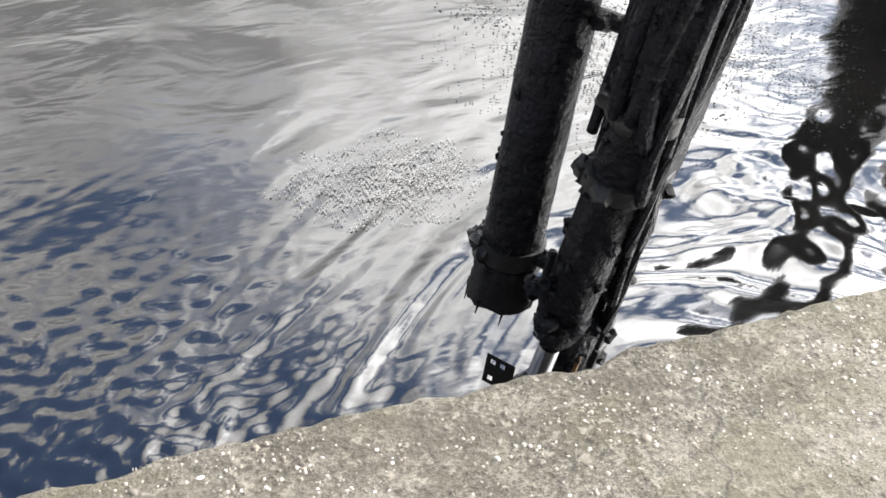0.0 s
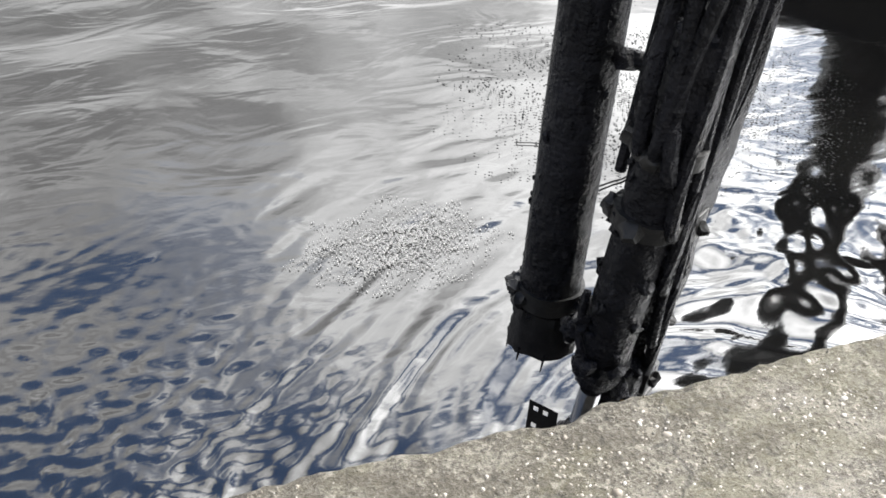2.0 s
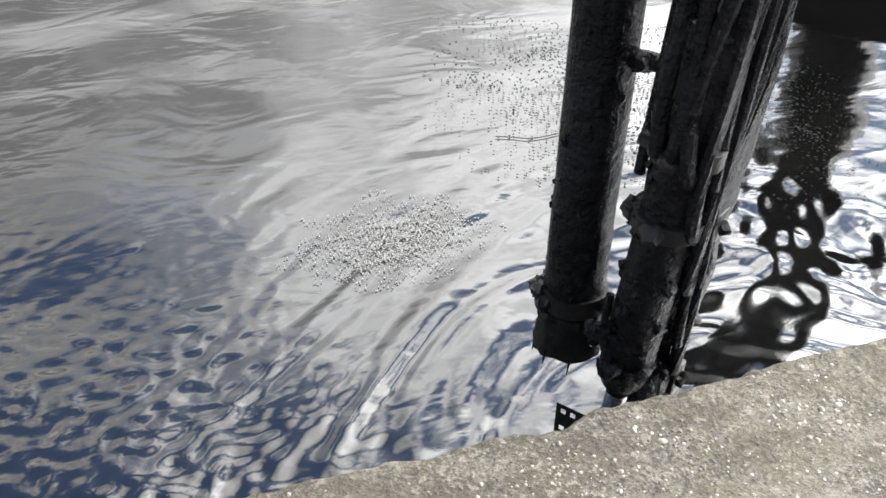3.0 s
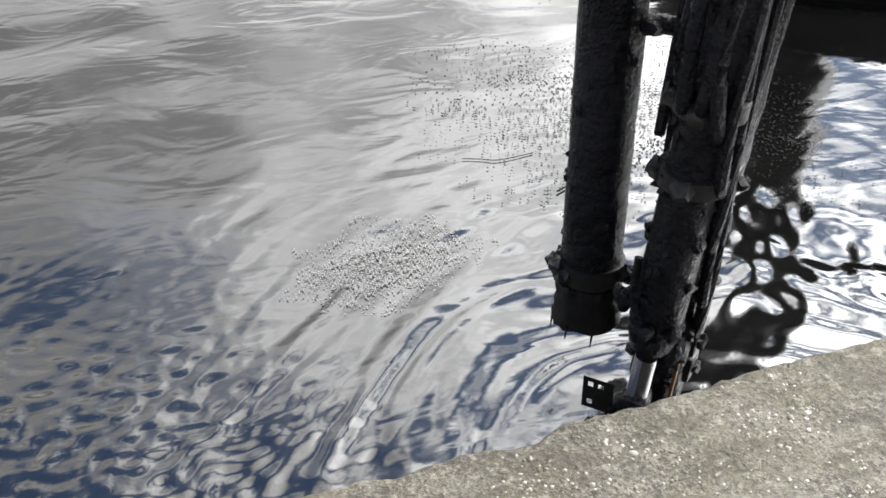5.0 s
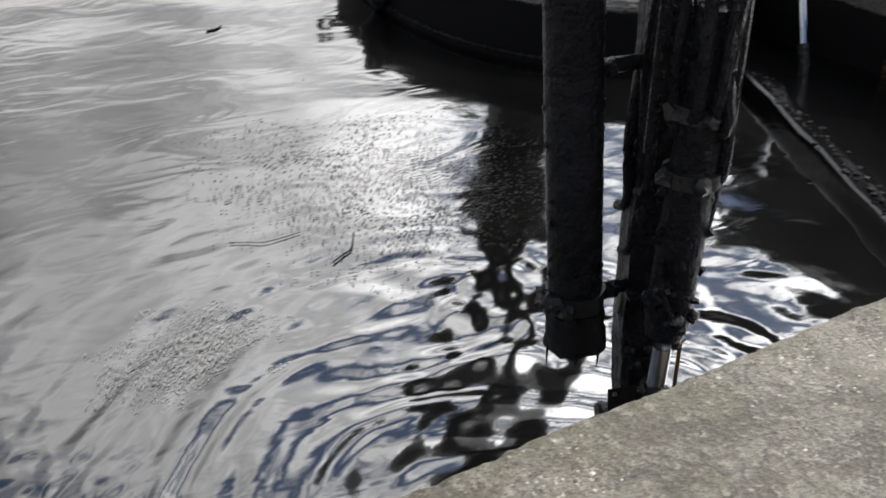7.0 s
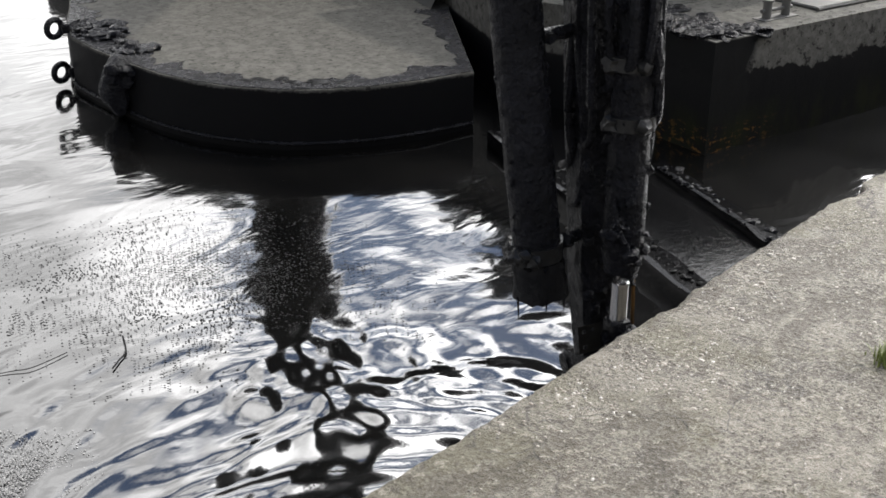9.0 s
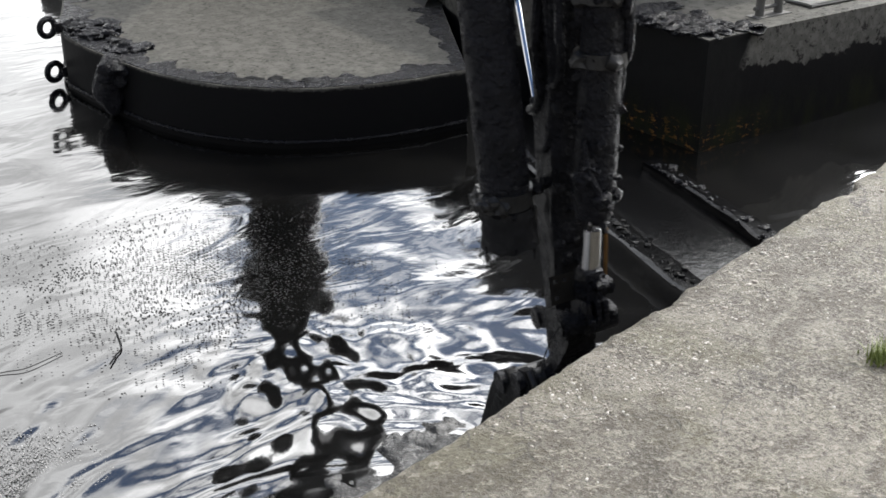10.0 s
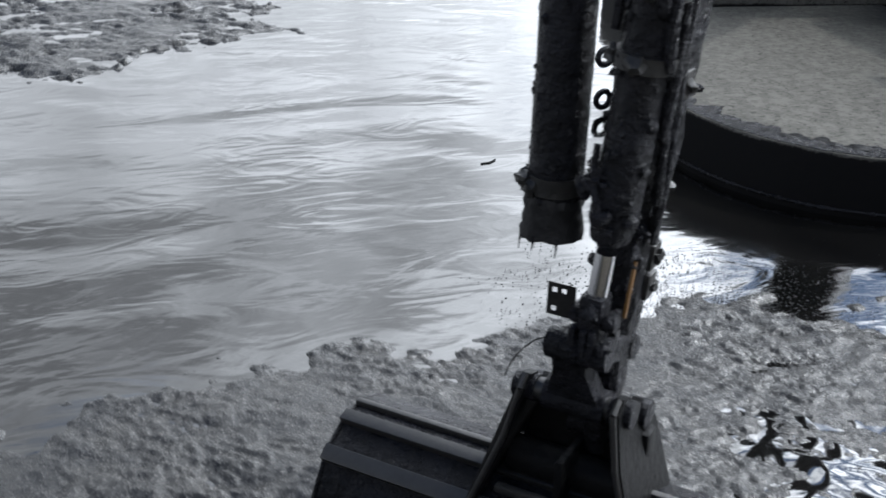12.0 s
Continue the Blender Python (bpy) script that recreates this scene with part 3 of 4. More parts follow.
    for a, b, c, d in (((-0.12, 3.15), (0.10, 3.12), (0.60, 5.5), (0.30, 5.5)),):
        lo = [bm.verts.new((*a, 0.434)), bm.verts.new((*d, 0.434)), bm.verts.new((*c, 0.79)), bm.verts.new((*b, 0.79))]
        bm.faces.new(lo)
    bmesh.ops.solidify(bm, geom=bm.faces[:], thickness=0.012)
    part("sloping_plate", bm, LIGHT_PAINT, mh)
    bm = bmesh.new()
    box(bm, -0.7, 2.2, 6.5, 9.4, 1.25, 2.7, 0.12)
    box(bm, -1.3, 3.0, 6.5, 7.0, 0.80, 1.25, 0.15)
    box(bm, -1.3, 3.0, 9.0, 9.5, 0.80, 1.25, 0.15)
    box(bm, -0.2, 1.8, 7.0, 9.0, 0.80, 1.3, 0.05)
    part("machine_house", bm, RUBBER, barge, "dark excavator house on tracks standing on the deck")
    # unseen block, added so that the water right of the arm mirrors something dark
    bm = bmesh.new()
    box(bm, 1.4, 4.2, 1.5, 4.3, 0.80, 2.95, 0.08)
    box(bm, 1.25, 4.35, 1.35, 4.45, 2.95, 3.03, 0.03)
    part("deck_cabin", bm, RUBBER, barge, "tall unseen dark block added for its reflection in the water")
    # lower unseen block and drum, added to darken the reflection beside the bow float
    bm = bmesh.new()
    box(bm, 0.9, 2.6, 4.5, 6.2, 0.80, 2.15, 0.08)
    rod(bm, (0.95, 4.4, 2.05), (2.55, 4.4, 2.05), 0.22, seg=18)
    part("winch_house", bm, RUBBER, barge, "low unseen dark block with a drum, added for its reflection in the water")
    side = [(0.0, 0.0), (9.5, 0.0), (9.5, 0.925), (0.02, 0.925)]
    sp = part("side_pontoon", slab(bmesh.new(), side, -0.8, 0.80, 0.012), BARGE_HULL, barge, "side pontoon with a rusty lower corner")
    lumps("tar_lump", sp, [((0.04 + abs(rng.gauss(0, 0.20)), 0.06 + rng.random() * 0.8, 0.80), rng.uniform(0.04, 0.11)) for _ in range(60)], TAR, 1.0, 3, 0.35)
    bm = bmesh.new()
    for x in (0.78, 0.98):
        rod(bm, (x, 0.25, 0.79), (x, 0.25, 0.93), 0.032, seg=14)
        rod(bm, (x, 0.25, 0.925), (x, 0.25, 0.94), 0.045, seg=14)
    rod(bm, (0.72, 0.25, 0.86), (1.04, 0.25, 0.86), 0.014, seg=8)
    box(bm, 0.70, 1.06, 0.19, 0.31, 0.795, 0.806)
    part("bollard", bm, LIGHT_PAINT, sp)
    bm = bmesh.new()
    outline = [(1.35, 0.2), (2.2, 0.2), (2.25, 0.25), (2.25, 0.75), (2.2, 0.8), (1.35, 0.8), (1.3, 0.75), (1.3, 0.25)]
    pipe(bm, [(x, y, 0.815) for x, y in outline + outline[:2]], 0.014, 6)
    slab(bm, [(1.36, 0.26), (2.19, 0.26), (2.19, 0.74), (1.36, 0.74)], 0.79, 0.812, 0.006)
    part("deck_hatch", bm, LIGHT_PAINT, sp)
    return barge


def build_leg():
    """The sunken stabiliser leg, lying between the barge and the quay, and the ram that lowers it."""
    leg = tagged(new("stabiliser_leg"), "black oily steel stabiliser leg lowered into the water beside the quay", "stabiliser leg")
    leg.matrix_basis = pose(5.5, 1.2, 0.0, 0, 0, -28)
    bm = bmesh.new()
    box(bm, -0.42, 0.36, -0.80, 2.35, -0.35, 0.03, 0.02)
    part("leg_plate", bm, WET, leg)
    for x0, x1, top, far in ((-0.52, -0.34, 0.11, 2.3), (0.27, 0.40, 0.09, 1.4)):
        bm = bmesh.new()
        box(bm, x0, x1, -0.82 if x0 < 0 else -0.3, far, -0.30, top, 0.03)
        bmesh.ops.subdivide_edges(bm, edges=bm.edges[:], cuts=11, use_grid_fill=True)
        for v in bm.verts:
            v.co += Vector((1, 1, 1)) * (0.016 * noise.noise(v.co * 5) + 0.010 * noise.noise(v.co * 17))
        part("flange", bm, WET, leg)
    rng = random.Random(8)
    lumps("sludge_lump", leg, [((0.33 + rng.gauss(0, 0.035), rng.uniform(-0.30, 1.3) if k % 3 else rng.uniform(-0.34, -0.1), 0.09), rng.uniform(0.008, 0.028 if k % 3 else 0.045)) for k in range(75)], TAR, 0.9, 2, 0.6)
    lumps("sludge_lump", leg, [((-0.43 + rng.gauss(0, 0.035), rng.uniform(-0.8, 2.2), 0.11), rng.uniform(0.008, 0.026)) for _ in range(90)], GOO, 0.9, 1, 0.6)
    ram = tagged(new("leg_ram"), "hydraulic ram with a bright chrome rod above the sunken leg", "hydraulic ram")
    ram.matrix_basis = pose(0, 0, 0)
    a, b = Vector((6.56, 3.27, 0.0)), Vector((6.92, 3.81, 0.87))
    part("chrome_rod", rod(bmesh.new(), a.lerp(b, 0.22), b, 0.024, seg=18), CHROME, ram, "bright chrome rod")
    part("rod_end", rod(bmesh.new(), a.lerp(b, -0.05), a.lerp(b, 0.25), 0.038, seg=14, rings=4, wobble=0.3), TAR, ram)
    bm = bmesh.new()
    rod(bm, b, b + (b - a) * 0.5, 0.06, seg=16, rings=5, wobble=0.15)
    box(bm, -0.16, 0.16, -0.06, 0.06, -0.02, 0.07, 0.015, Matrix.Translation(b) @ Matrix.Rotation(radians(-28), 4, "Z"))
    part("ram_barrel", bm, LIGHT_PAINT, ram)
    return leg


# ---- excavator arm: its space has the tube's lower end at the origin, z along the stick, y away from the quay ----
BUCKET_PIN = (0.22, 0.10, -0.68)


def bucket_profile():
    return [(0.14, -0.31), (0.02, -0.27), (-0.13, -0.28), (-0.27, -0.37), (-0.38, -0.56), (-0.40, -0.82), (-0.28, -1.06), (-0.03, -1.16), (0.30, -1.13), (0.57, -0.98)]


def build_arm():
    arm = tagged(new("excavator_arm"), "long-reach excavator arm coated in black tar with a wide bucket", "excavator arm")
    # guard tube
    tube = part("guard_tube", rod(bmesh.new(), (0, 0, 0.06), (0.0, 0, 2.9), 0.094, 0.102, 28, 60, 0.035), TAR, arm)
    bm = bmesh.new()
    rod(bm, (0, 0, 0.17), (0, 0, 0.235), 0.108, 0.106, 24, 4, 0.12)
    part("collar", bm, SLUDGE, tube)
    lumps("tar_lump", tube, [((0.105 * math.cos(2.2 + k * 0.25), 0.105 * math.sin(2.2 + k * 0.25), 0.205 + 0.01 * math.sin(k * 3)), 0.028) for k in range(9)], SLUDGE, 0.9)
    bm = bmesh.new()
    seg = 30
    loops = []
    for z, r in ((0.16, 0.098), (0.13, 0.104), (0.105, 0.098), (0.075, 0.106), (0.05, 0.103), (0.03, 0.111), (0.012, 0.113), (0.014, 0.104), (0.07, 0.09)):
        loops.append([bm.verts.new(((r + 0.011 * noise.noise((k * 0.6, z * 30, 1))) * math.cos(6.283 * k / seg), (r + 0.011 * noise.noise((k * 0.6, z * 30, 2))) * math.sin(6.283 * k / seg), z + 0.026 * noise.noise((k * 0.5, 4, z * 5)))) for k in range(seg)])
    for lo, hi in zip(loops, loops[1:]):
        for k in range(seg):
            bm.faces.new((lo[k], lo[(k + 1) % seg], hi[(k + 1) % seg], hi[k]))
    part("rubber_sleeve", bm, RUBBER, tube, "ragged rubber sleeve")
    for x, y, l in ((-0.105, -0.02, 0.075), (-0.02, -0.105, 0.035), (0.06, -0.09, 0.05)):
        part("tar_drip", rod(bmesh.new(), (x, y, 0.03), (x - 0.006, y, 0.01 - l), 0.006, 0.0015, 6, 3, 0.3), TAR, tube)
    for z in (0.205, 1.02, 1.9):
        bm = bmesh.new()
        rod(bm, (0.06, 0.0, z), (0.22 + 0.09 * z, 0.03, z + 0.01), 0.026, seg=10, rings=4, wobble=0.3)
        lump(bm, (0.12, 0.0, z), 0.035, 0.7, 2)
        part("tube_bracket", bm, TAR, arm)
    # stick
    tilt = Matrix.Translation((0.0, 0, 0)) @ Matrix.Rotation(radians(5.0), 4, "Y")
    bm = bmesh.new()
    sect = ((-0.80, 0.235, 0.325, 0.03, 0.15), (-0.55, 0.215, 0.325, 0.01, 0.15), (-0.2, 0.19, 0.33, -0.02, 0.15), (0.1, 0.165, 0.335, -0.04, 0.15), (0.9, 0.15, 0.345, -0.06, 0.16), (2.7, 0.12, 0.35, -0.10, 0.22))
    loops = []
    for z, x0, x1, y0, y1 in sect:
        c = 0.025
        pts = ((x0 + c, y0), (x1 - c, y0), (x1, y0 + c), (x1, y1 - c), (x1 - c, y1), (x0 + c, y1), (x0, y1 - c), (x0, y0 + c))
        loops.append([bm.verts.new(tilt @ Vector((x, y, z))) for x, y in pts])
    for lo, hi in zip(loops, loops[1:]):
        for j in range(8):
            bm.faces.new((lo[j], lo[(j + 1) % 8], hi[(j + 1) % 8], hi[j]))
    bm.faces.new(loops[0][::-1])
    bm.faces.new(loops[-1])
    bmesh.ops.subdivide_edges(bm, edges=bm.edges[:], cuts=9, use_grid_fill=True)
    for v in bm.verts:
        v.co += Vector((1, 1, 0)) * (0.012 * noise.noise(v.co * 7) + 0.008 * noise.noise(v.co * 21))
    stick = part("stick", bm, TAR, arm)
    bm = bmesh.new()
    box(bm, 0.337, 0.348, -0.125, -0.108, -0.15, 0.06, 0.004, tilt)
    part("yellow_strip", bm, YELLOW, stick, "strip of yellow paint left bare")
    bm = bmesh.new()
    rod(bm, (0.10, 0.10, -0.74), (0.34, 0.10, -0.74), 0.055, seg=18)
    part("stick_pin", bm, TAR, stick)
    for z, y in ((0.28, 0.05), (0.0, 0.1), (0.62, 0.05), (-0.12, 0.12)):
        bm = bmesh.new()
        box(bm, 0.28, 0.352, y - 0.04, y + 0.04, z - 0.05, z + 0.05, 0.012, tilt)
        lump(bm, tilt @ Vector((0.348, y, z)), 0.026, 0.9, 2)
        part("hose_clamp", bm, SLUDGE, stick)
    # bucket cylinder on the front of the stick
    ahead = tilt @ Matrix.Translation((0.085, -0.015, 0.235))
    cyl = part("bucket_cylinder", rod(bmesh.new(), ahead @ Vector((0.174, -0.159, -0.03)), ahead @ Vector((0.20, -0.20, 1.05)), 0.078, 0.078, 24, 24, 0.03), TAR, arm)
    bm = bmesh.new()
    rod(bm, ahead @ Vector((0.172, -0.157, -0.10)), ahead @ Vector((0.174, -0.159, 0.0)), 0.066, 0.084, 24, 6, 0.16)
    part("gland", bm, TAR, cyl)
    bm = bmesh.new()
    rod(bm, ahead @ Vector((0.166, -0.15, -0.40)), ahead @ Vector((0.172, -0.157, -0.15)), 0.034, seg=24)
    part("chrome_rod", bm, CHROME, cyl, "bright chrome rod")
    rng = random.Random(5)
    spots = []
    for k in range(60):
        an = rng.uniform(3.0, 6.2)
        spots.append((ahead @ Vector((0.18 + 0.078 * math.cos(an), -0.17 + 0.078 * math.sin(an), rng.uniform(-0.05, 1.0))), rng.uniform(0.006, 0.024)))
    lumps("tar_lump", cyl, spots, TAR, 0.9, 1)
    lumps("tar_lump", stick, [(tilt @ Vector((rng.uniform(0.17, 0.335), -0.03 - 0.03 * rng.random(), rng.uniform(-0.3, 1.6))), rng.uniform(0.008, 0.03)) for _ in range(50)], TAR, 0.9, 1)
    for x, y, z, r in ((0.33, -0.10, 0.03, 0.034), (0.34, -0.06, 0.10, 0.026), (0.20, -0.245, 0.30, 0.03), (0.23, -0.25, 0.34, 0.022)):
        part("tar_lump", lump(bmesh.new(), (x, y, z), r, 0.9, 3), TAR, stick)
    lumps("tar_lump", tube, [((0.094 * math.cos(a), 0.094 * math.sin(a), z), r) for a, z, r in ((rng.uniform(3.0, 6.3), rng.uniform(0.1, 1.8), rng.uniform(0.004, 0.012)) for _ in range(40))], TAR, 0.8, 1, 1.6)
    for z, r in ((0.72, 0.10), (0.50, 0.098)):
        bm = bmesh.new()
        rod(bm, ahead @ Vector((0.185, -0.175, z - 0.025)), ahead @ Vector((0.186, -0.176, z + 0.025)), r, r, 20, 2, 0.1)
        lump(bm, ahead @ Vector((0.185, -0.275, z)), 0.032, 0.5, 2)
        lump(bm, ahead @ Vector((0.09, -0.2, z)), 0.03, 0.7, 2)
        part("cylinder_clamp", bm, SLUDGE, cyl)
    bm = bmesh.new()
    pipe(bm, [ahead @ Vector(p) for p in ((0.10, -0.22, 0.22), (0.115, -0.245, 0.10), (0.15, -0.25, 0.02), (0.16, -0.24, -0.03))], 0.012)
    lump(bm, ahead @ Vector((0.16, -0.25, -0.01)), 0.035, 0.8, 2)
    part("grease_line", bm, TAR, cyl)
    # hoses
    hoses = ((0.13, -0.27, 0.75, 0.022), (0.18, -0.285, 0.74, 0.020), (0.225, -0.275, 0.70, 0.022), (0.258, -0.22, 0.52, 0.020), (0.262, -0.14, 0.30, 0.018), (0.10, -0.17, 0.66, 0.018), (0.262, -0.06, 0.05, 0.017), (0.258, 0.0, -0.10, 0.02), (0.245, 0.06, 0.25, 0.022), (0.075, -0.06, 0.42, 0.016), (0.07, 0.02, 0.16, 0.018), (0.065, 0.09, 0.30, 0.02))
    for k, (x, y, z0, r) in enumerate(hoses):
        bend = 0.03 * math.sin(k * 2.1)
        pts = [(x, y + 0.07, z0 - 0.06), (x + 0.01, y, z0), (x + 0.6 * bend, y - 0.02, z0 + 0.25), (x + 0.005 - 0.6 * bend, y - 0.01, z0 + 0.7), (x + 0.005 + 0.6 * bend, y - 0.03, z0 + 1.3), (x, y, 2.9)]
        part("hose", pipe(bmesh.new(), [ahead @ Vector(p) for p in pts], r), TAR, arm)
    part("steel_line", pipe(bmesh.new(), [ahead @ Vector(p) for p in ((0.055, -0.11, 0.55), (0.05, -0.12, 1.0), (0.04, -0.13, 2.0), (0.04, -0.13, 2.9))], 0.016), TAR, arm)
    # rod end, guide links
    bm = bmesh.new()
    box(bm, 0.197, 0.285, -0.220, -0.115, -0.245, -0.09, 0.022)
    box(bm, 0.165, 0.20, -0.20, -0.13, -0.20, -0.14, 0.012)
    box(bm, 0.28, 0.325, -0.20, -0.13, -0.21, -0.15, 0.012)
    for x in (0.183, 0.303):
        rod(bm, (x, -0.215, -0.17), (x, -0.115, -0.17), 0.017, seg=10, rings=2, wobble=0.2)
    for x in (0.205, 0.245, 0.275):
        box(bm, x - 0.012, x + 0.012, -0.245, -0.10, -0.30, -0.20, 0.008, Matrix.Translation((-0.012, 0, 0)))
    lump(bm, (0.25, -0.235, -0.14), 0.03, 0.8, 2)
    part("rod_eye", bm, TAR, arm)
    bm = bmesh.new()
    for x0, x1, r in ((0.095, 0.165, 0.053), (0.165, 0.215, 0.062), (0.22, 0.262, 0.060), (0.262, 0.305, 0.054)):
        rod(bm, (x0, -0.18, -0.30), (x1, -0.18, -0.30), r, seg=24, rings=2, wobble=0.05)
    rod(bm, (0.088, -0.18, -0.30), (0.097, -0.18, -0.30), 0.038, seg=20)
    lump(bm, (0.20, -0.235, -0.285), 0.022, 0.8, 2)
    lump(bm, (0.29, -0.215, -0.27), 0.026, 0.8, 2)
    part("hub_pin", bm, TAR, arm)
    bm = bmesh.new()
    grid = [[bm.verts.new((0.072 + 0.017 * i, -0.172, -0.205 + 0.017 * j)) for j in range(8)] for i in range(7)]
    for i in range(6):
        for j in range(7):
            if (i, j) not in ((1, 1), (1, 5), (3, 5)):
                bm.faces.new((grid[i][j], grid[i + 1][j], grid[i + 1][j + 1], grid[i][j + 1]))
    bmesh.ops.solidify(bm, geom=bm.faces[:], thickness=0.012)
    part("drilled_bracket", bm, WORN, arm)
    for x in (0.125, 0.295):
        bm = bmesh.new()
        box(bm, x - 0.014, x + 0.014, -0.20, 0.12, -0.045, 0.045, 0.012, Matrix.Translation((0, 0, -0.35)) @ Matrix.Rotation(radians(-19), 4, "X"))
        rod(bm, (x - 0.02, -0.18, -0.30), (x + 0.02, -0.18, -0.30), 0.055, seg=18)
        rod(bm, (x - 0.02, 0.09, -0.385), (x + 0.02, 0.09, -0.385), 0.045, seg=18)
        part("guide_link", bm, TAR, arm)
    part("wire", pipe(bmesh.new(), [(0.12, -0.2, -0.27), (0.06, -0.22, -0.29), (0.0, -0.24, -0.36), (-0.03, -0.25, -0.44)], 0.003, 5), TAR, arm)
    return arm


BOOM_PIN = (0.47, 0.10, 2.45)
BOOM_FOOT = (8.2, 8.6)


def build_boom(arm):
    """The cranked boom that carries the stick from the barge, up above the water."""
    bm = bmesh.new()
    rod(bm, (0, 0, 0), (0, 4.6, 1.6), 0.34, 0.42, 8, 4)
    rod(bm, (0, 4.55, 1.6), (0, 9.6, -1.1), 0.42, 0.42, 8, 4)
    boom = part("boom", bm, TAR, arm)
    boom.matrix_basis = pose(*BOOM_PIN)
    return boom


def build_bucket(arm):
    """The bucket with its link, turning on the pin at the stick's end."""
    bucket = tagged(new("bucket"), "wide black ditching bucket with wear strips")
    bucket.parent = arm
    bucket.matrix_basis = pose(*BUCKET_PIN)
    x0, x1 = -1.03, 0.62
    prof = bucket_profile()
    bm = bmesh.new()
    outer = [[bm.verts.new((x, y, z)) for y, z in prof] for x in (x0, x1)]
    inner = [[bm.verts.new((x, y * 0.94 + 0.01, (z + 0.7) * 0.95 - 0.705)) for y, z in prof] for x in (x0, x1)]
    n = len(prof)
    for j in range(n - 1):
        bm.faces.new((outer[0][j], outer[1][j], outer[1][j + 1], outer[0][j + 1]))
        bm.faces.new((inner[0][j], inner[0][j + 1], inner[1][j + 1], inner[1][j]))
    for k in (0, n - 1):
        bm.faces.new((outer[0][k], inner[0][k], inner[1][k], outer[1][k]))
    for s in (0, 1):
        for j in range(n - 1):
            bm.faces.new((outer[s][j], outer[s][j + 1], inner[s][j + 1], inner[s][j]))
    part("shell", bm, TAR, bucket, smooth=True)
    for x in (x0, x1):
        bm = bmesh.new()
        lo = [bm.verts.new((x - 0.012, y, z)) for y, z in prof]
        hi = [bm.verts.new((x + 0.012, y, z)) for y, z in prof]
        bm.faces.new(lo)
        bm.faces.new(hi[::-1])
        for j in range(n):
            bm.faces.new((lo[j], lo[(j + 1) % n], hi[(j + 1) % n], hi[j]))
        part("side_plate", bm, TAR, bucket)
    for y, z, w in ((-0.135, -0.282, 0.030), (-0.275, -0.375, 0.034), (-0.03, -0.272, 0.016)):
        bm = bmesh.new()
        box(bm, x0 - 0.01, x1 + 0.01, y - w, y + w, z - 0.012, z + 0.022, 0.008)
        bmesh.ops.rotate(bm, verts=bm.verts, cent=(0, y, z), matrix=Matrix.Rotation(radians(42 if y < -0.2 else 18 if y < -0.1 else 4), 3, "X"))
        part("wear_strip", bm, WORN, bucket, "scraped steel wear strip")
    ear = [(0.14, -0.30), (0.13, -0.04), (0.09, 0.05), (0.02, 0.085), (-0.05, 0.06), (-0.09, 0.10), (-0.13, 0.165), (-0.19, 0.18), (-0.235, 0.14), (-0.26, -0.06), (-0.285, -0.37)]
    for x, out in ((-0.235, 0.36), (0.115, -0.30)):
        bm = bmesh.new()
        lo = [bm.verts.new((x - 0.018 + out * min(0.0, z - 0.06), y, z)) for y, z in ear]
        hi = [bm.verts.new((x + 0.018 + out * min(0.0, z - 0.06), y, z)) for y, z in ear]
        bm.faces.new(lo)
        bm.faces.new(hi[::-1])
        for j in range(len(ear)):
            bm.faces.new((lo[j], lo[(j + 1) % len(ear)], hi[(j + 1) % len(ear)], hi[j]))
        plate = part("ear", bm, GOO, bucket)
        bm = bmesh.new()
        rim = [Vector((x + out * min(0.0, z - 0.06), y - 0.008, z)) for y, z in ear[7:]]
        for a, b in zip(rim, rim[1:]):
            rod(bm, a, b, 0.012, seg=8, rings=3, wobble=0.15)
        part("scraped_edge", bm, WORN, plate, "bare scraped steel edge")
    part("cross_tube", rod(bmesh.new(), (-0.30, -0.10, -0.22), (0.19, -0.10, -0.22), 0.075, seg=20, rings=6, wobble=0.05), GOO, bucket)
    part("back_plate", box(bmesh.new(), -0.30, 0.19, -0.03, 0.07, -0.33, -0.03, 0.02), GOO, bucket)
    part("rib", box(bmesh.new(), -0.075, -0.045, -0.26, 0.10, -0.31, -0.10, 0.01), GOO, bucket)
    part("cross_bar", box(bmesh.new(), -0.30, 0.19, -0.27, -0.235, -0.30, -0.27, 0.008), WORN, bucket)
    for y, z, r in ((-0.16, 0.115, 0.042), (0.03, 0.02, 0.048)):
        pin = part("bucket_pin", rod(bmesh.new(), (-0.275, y, z), (0.155, y, z), r, seg=20, rings=4, wobble=0.03), WORN, bucket)
        part("pin_boss", rod(bmesh.new(), (-0.285, y, z), (-0.20, y, z), r + 0.009, seg=20, rings=2, wobble=0.05), TAR, pin)
        part("pin_boss", rod(bmesh.new(), (0.08, y, z), (0.165, y, z), r + 0.009, seg=20, rings=2, wobble=0.05), TAR, pin)
    bm = bmesh.new()
    rod(bm, (-0.165, -0.16, 0.115), (0.065, -0.16, 0.115), 0.062, seg=20, rings=3, wobble=0.05)
    wide = ((0.115, -0.155, 0.055), (0.19, -0.13, 0.035), (0.28, -0.105, 0.015), (0.39, -0.10, 0.02))
    loops = []
    for z, xa, xb in wide:
        y = -0.16 - (z - 0.115) * 0.45
        loops.append([bm.verts.new(p) for p in ((xa, y - 0.045, z), (xb, y - 0.045, z), (xb, y + 0.045, z), (xa, y + 0.045, z))])
    for lo, hi in zip(loops, loops[1:]):
        for j in range(4):
            bm.faces.new((lo[j], lo[(j + 1) % 4], hi[(j + 1) % 4], hi[j]))
    bm.faces.new(loops[0][::-1])
    bm.faces.new(loops[-1])
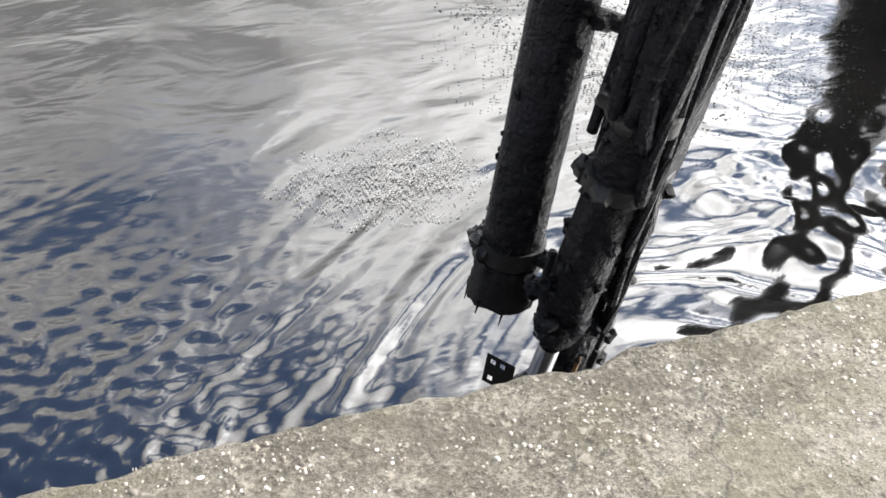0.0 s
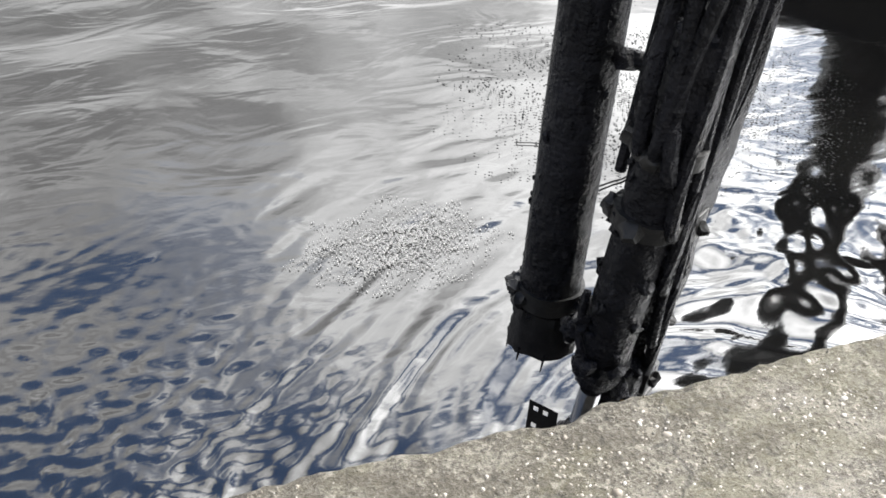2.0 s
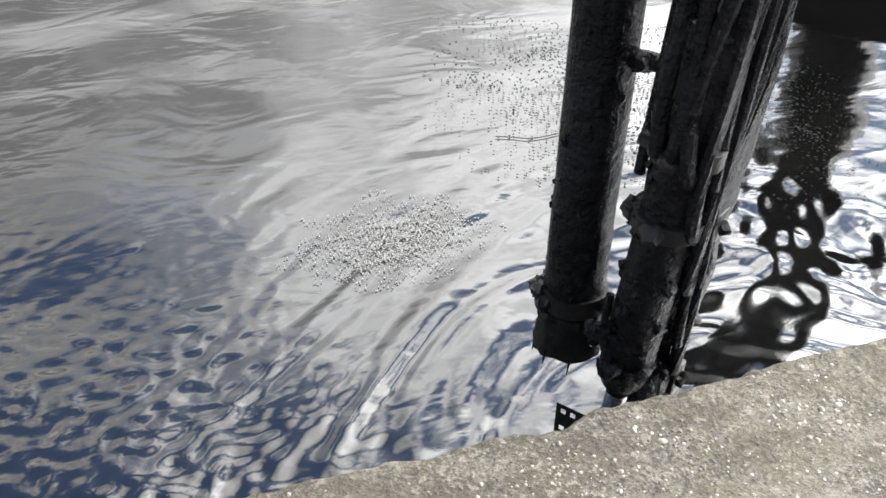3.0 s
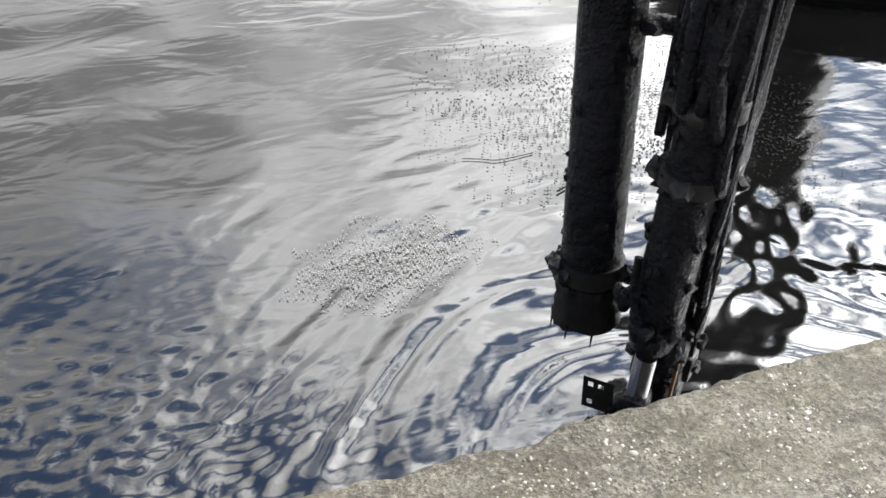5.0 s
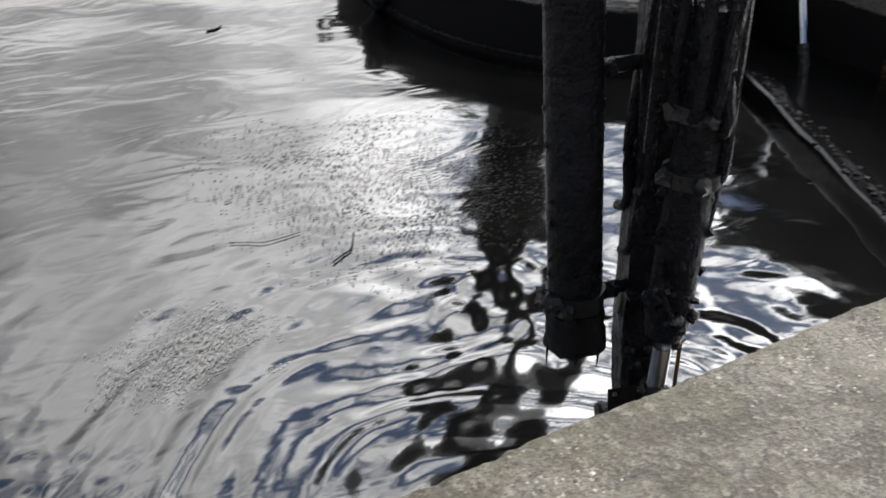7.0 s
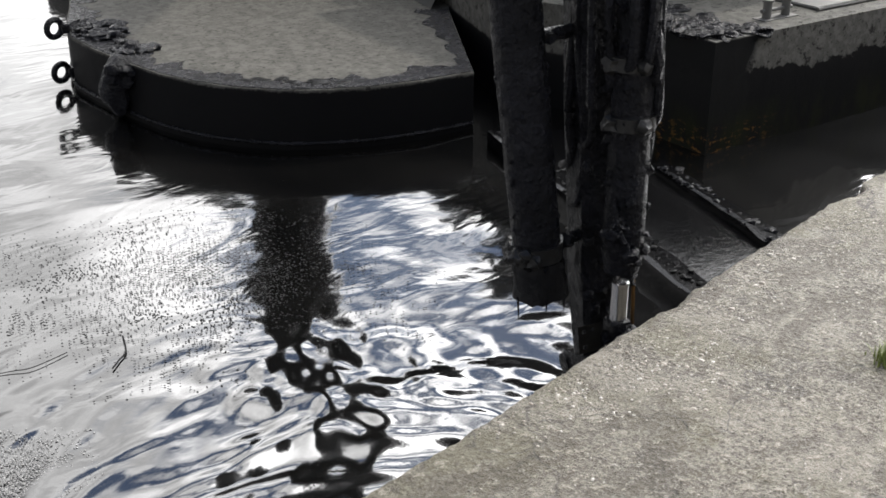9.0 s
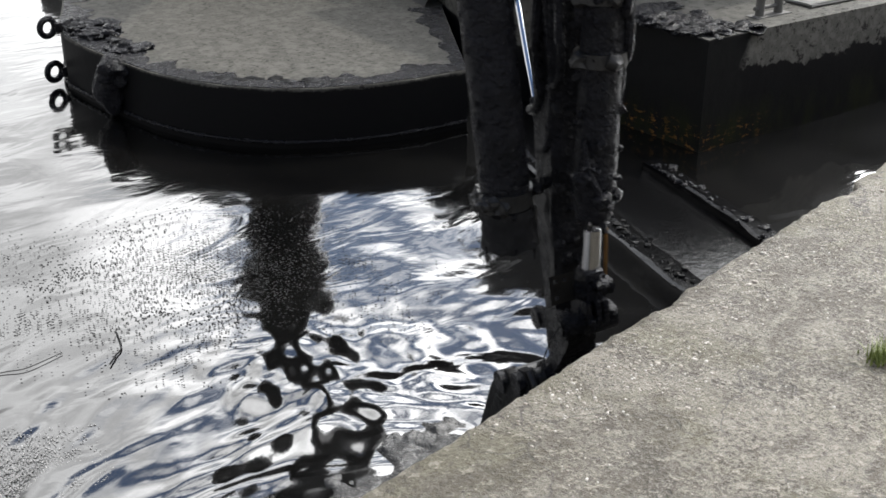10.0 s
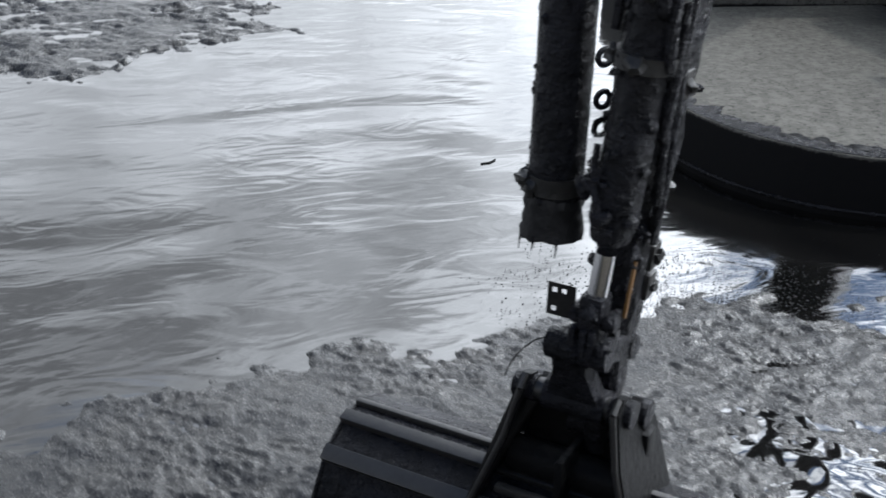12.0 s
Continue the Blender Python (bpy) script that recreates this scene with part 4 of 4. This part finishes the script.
    part("link", bm, TAR, bucket)
    return bucket


TWIGS = (((2.47, 2.67, 0), (2.71, 2.87, 0), 0.0045), ((2.14, 3.09, 0), (2.49, 3.02, 0), 0.0022), ((3.36, 5.97, 0), (3.50, 6.03, 0), 0.006))
twigs = [build_twig(a, b, r) for a, b, r in TWIGS]
quay = build_quay()
build_pebbles(quay)
build_tuft()
water = build_water()
foam = build_foam("foam_patch", "drifting patch of small pale bubbles on grey water", 0.46, 0.34, 4200, 0.0046, 1, FOAM, 0.4)
specks = build_foam("floating_specks", "dark specks of oil and debris floating on the water", 1.15, 1.35, 6500, 0.0062, 3, GOO, 0.10)
wake = build_chop("churned_wake", "grey water churned up round the rising bucket", 3.5, 1.5, 0.0095, 2, 0.034, FROTH)
far_foam = build_chop("far_churned_water", "grey churned water farther out", 4.4, 2.5, 0.030, 5, 0.10, FROTH)
barge = build_barge()
leg = build_leg()
arm = build_arm()
bucket = build_bucket(arm)
boom = build_boom(arm)

ARM_ROWS = [
    (0.0, (1.182, 1.136, 0.398), -23.9, 7.2, -28.0),
    (0.5, (1.235, 1.096, 0.391), -24.9, 6.9, -28.0),
    (1.0, (1.259, 1.083, 0.381), -25.4, 5.8, -28.0),
    (1.5, (1.309, 1.068, 0.401), -26.5, 4.6, -28.0),
    (2.0, (1.351, 1.067, 0.464), -26.2, 4.2, -28.0),
    (2.5, (1.418, 1.036, 0.428), -28.7, 2.1, -27.0),
    (4.5, (1.626, 1.055, 0.519), -32.1, -0.4, -21.0),
    (5.0, (1.667, 1.069, 0.541), -32.3, -0.8, -19.0),
    (5.5, (1.756, 1.059, 0.556), -34.0, -1.8, -16.0),
    (6.0, (1.911, 1.051, 0.550), -36.2, -3.6, -6.0),
    (6.5, (2.158, 1.043, 0.523), -40.1, -4.8, 12.0),
    (7.0, (2.493, 1.006, 0.501), -44.5, -6.5, 18.0),
    (7.5, (2.825, 0.945, 0.489), -48.5, -6.5, 22.0),
    (9.5, (3.426, 0.913, 0.806), -53.9, -6.9, 24.0),
    (10.0, (3.243, 0.931, 0.945), -52.1, -7.0, 24.0),
    (10.5, (2.604, 1.040, 1.132), -44.9, -4.1, 13.0),
    (11.0, (1.973, 1.536, 1.233), -33.4, -2.6, -21.0),
    (11.5, (1.671, 1.831, 1.284), -26.2, 1.5, -28.0),
    (12.0, (1.755, 1.878, 1.251), -28.5, 0.4, -22.0),
]


def motions():
    walk(arm, [(t, pose(*p, 0, 0, yaw) @ pose(0, 0, 0, 0, lean, 0) @ pose(0, 0, 0, 0, 0, turn)) for t, p, yaw, lean, turn in ARM_ROWS])
    walk(boom, [(t, pose(*BOOM_PIN, 0, 0, math.degrees(math.atan2(BOOM_FOOT[1] - p[1], BOOM_FOOT[0] - p[0])) - 90 - yaw - turn)) for t, p, yaw, lean, turn in ARM_ROWS])
    walk(twigs[0], [(t, pose(2.59 + 0.025 * (t - 6.5), 2.77 + 0.03 * (t - 6.5), 0.006, 0, 0, 3 * (t - 6.5))) for t in (0.0, 6.0, 12.0)])
    walk(water, [(t, pose(0.035 * t, 0.012 * t, 0)) for t in (0.0, 6.0, 12.0)])
    walk(foam, [(t, pose(1.22 + 0.055 * t, 2.46 - 0.02 * t, 0.004, 0, 0, 3 * t)) for t in (0.0, 3.0, 6.0, 9.0, 12.0)])
    walk(specks, [(t, pose(2.9 + 0.05 * t, 3.3 - 0.01 * t, 0.004, 0, 0, 2 * t)) for t in (0.0, 6.0, 12.0)])
    walk(wake, [(0.0, pose(2.6, -1.5, -0.3)), (9.5, pose(2.4, -0.8, -0.3)), (9.9, pose(2.75, -0.10, -0.01)), (10.2, pose(2.7, 0.05, 0.0)), (10.6, pose(2.5, 0.2, 0.0)), (11.0, pose(2.3, 0.50, 0.0, 0, 0, -5)), (11.5, pose(1.75, 1.55, 0.0, 0, 0, 6)), (12.0, pose(1.40, 2.22, 0.0, 0, 0, 9))])


far_foam.matrix_basis = pose(0.45, 11.4, 0.0, 0, 0, 46)
motions()
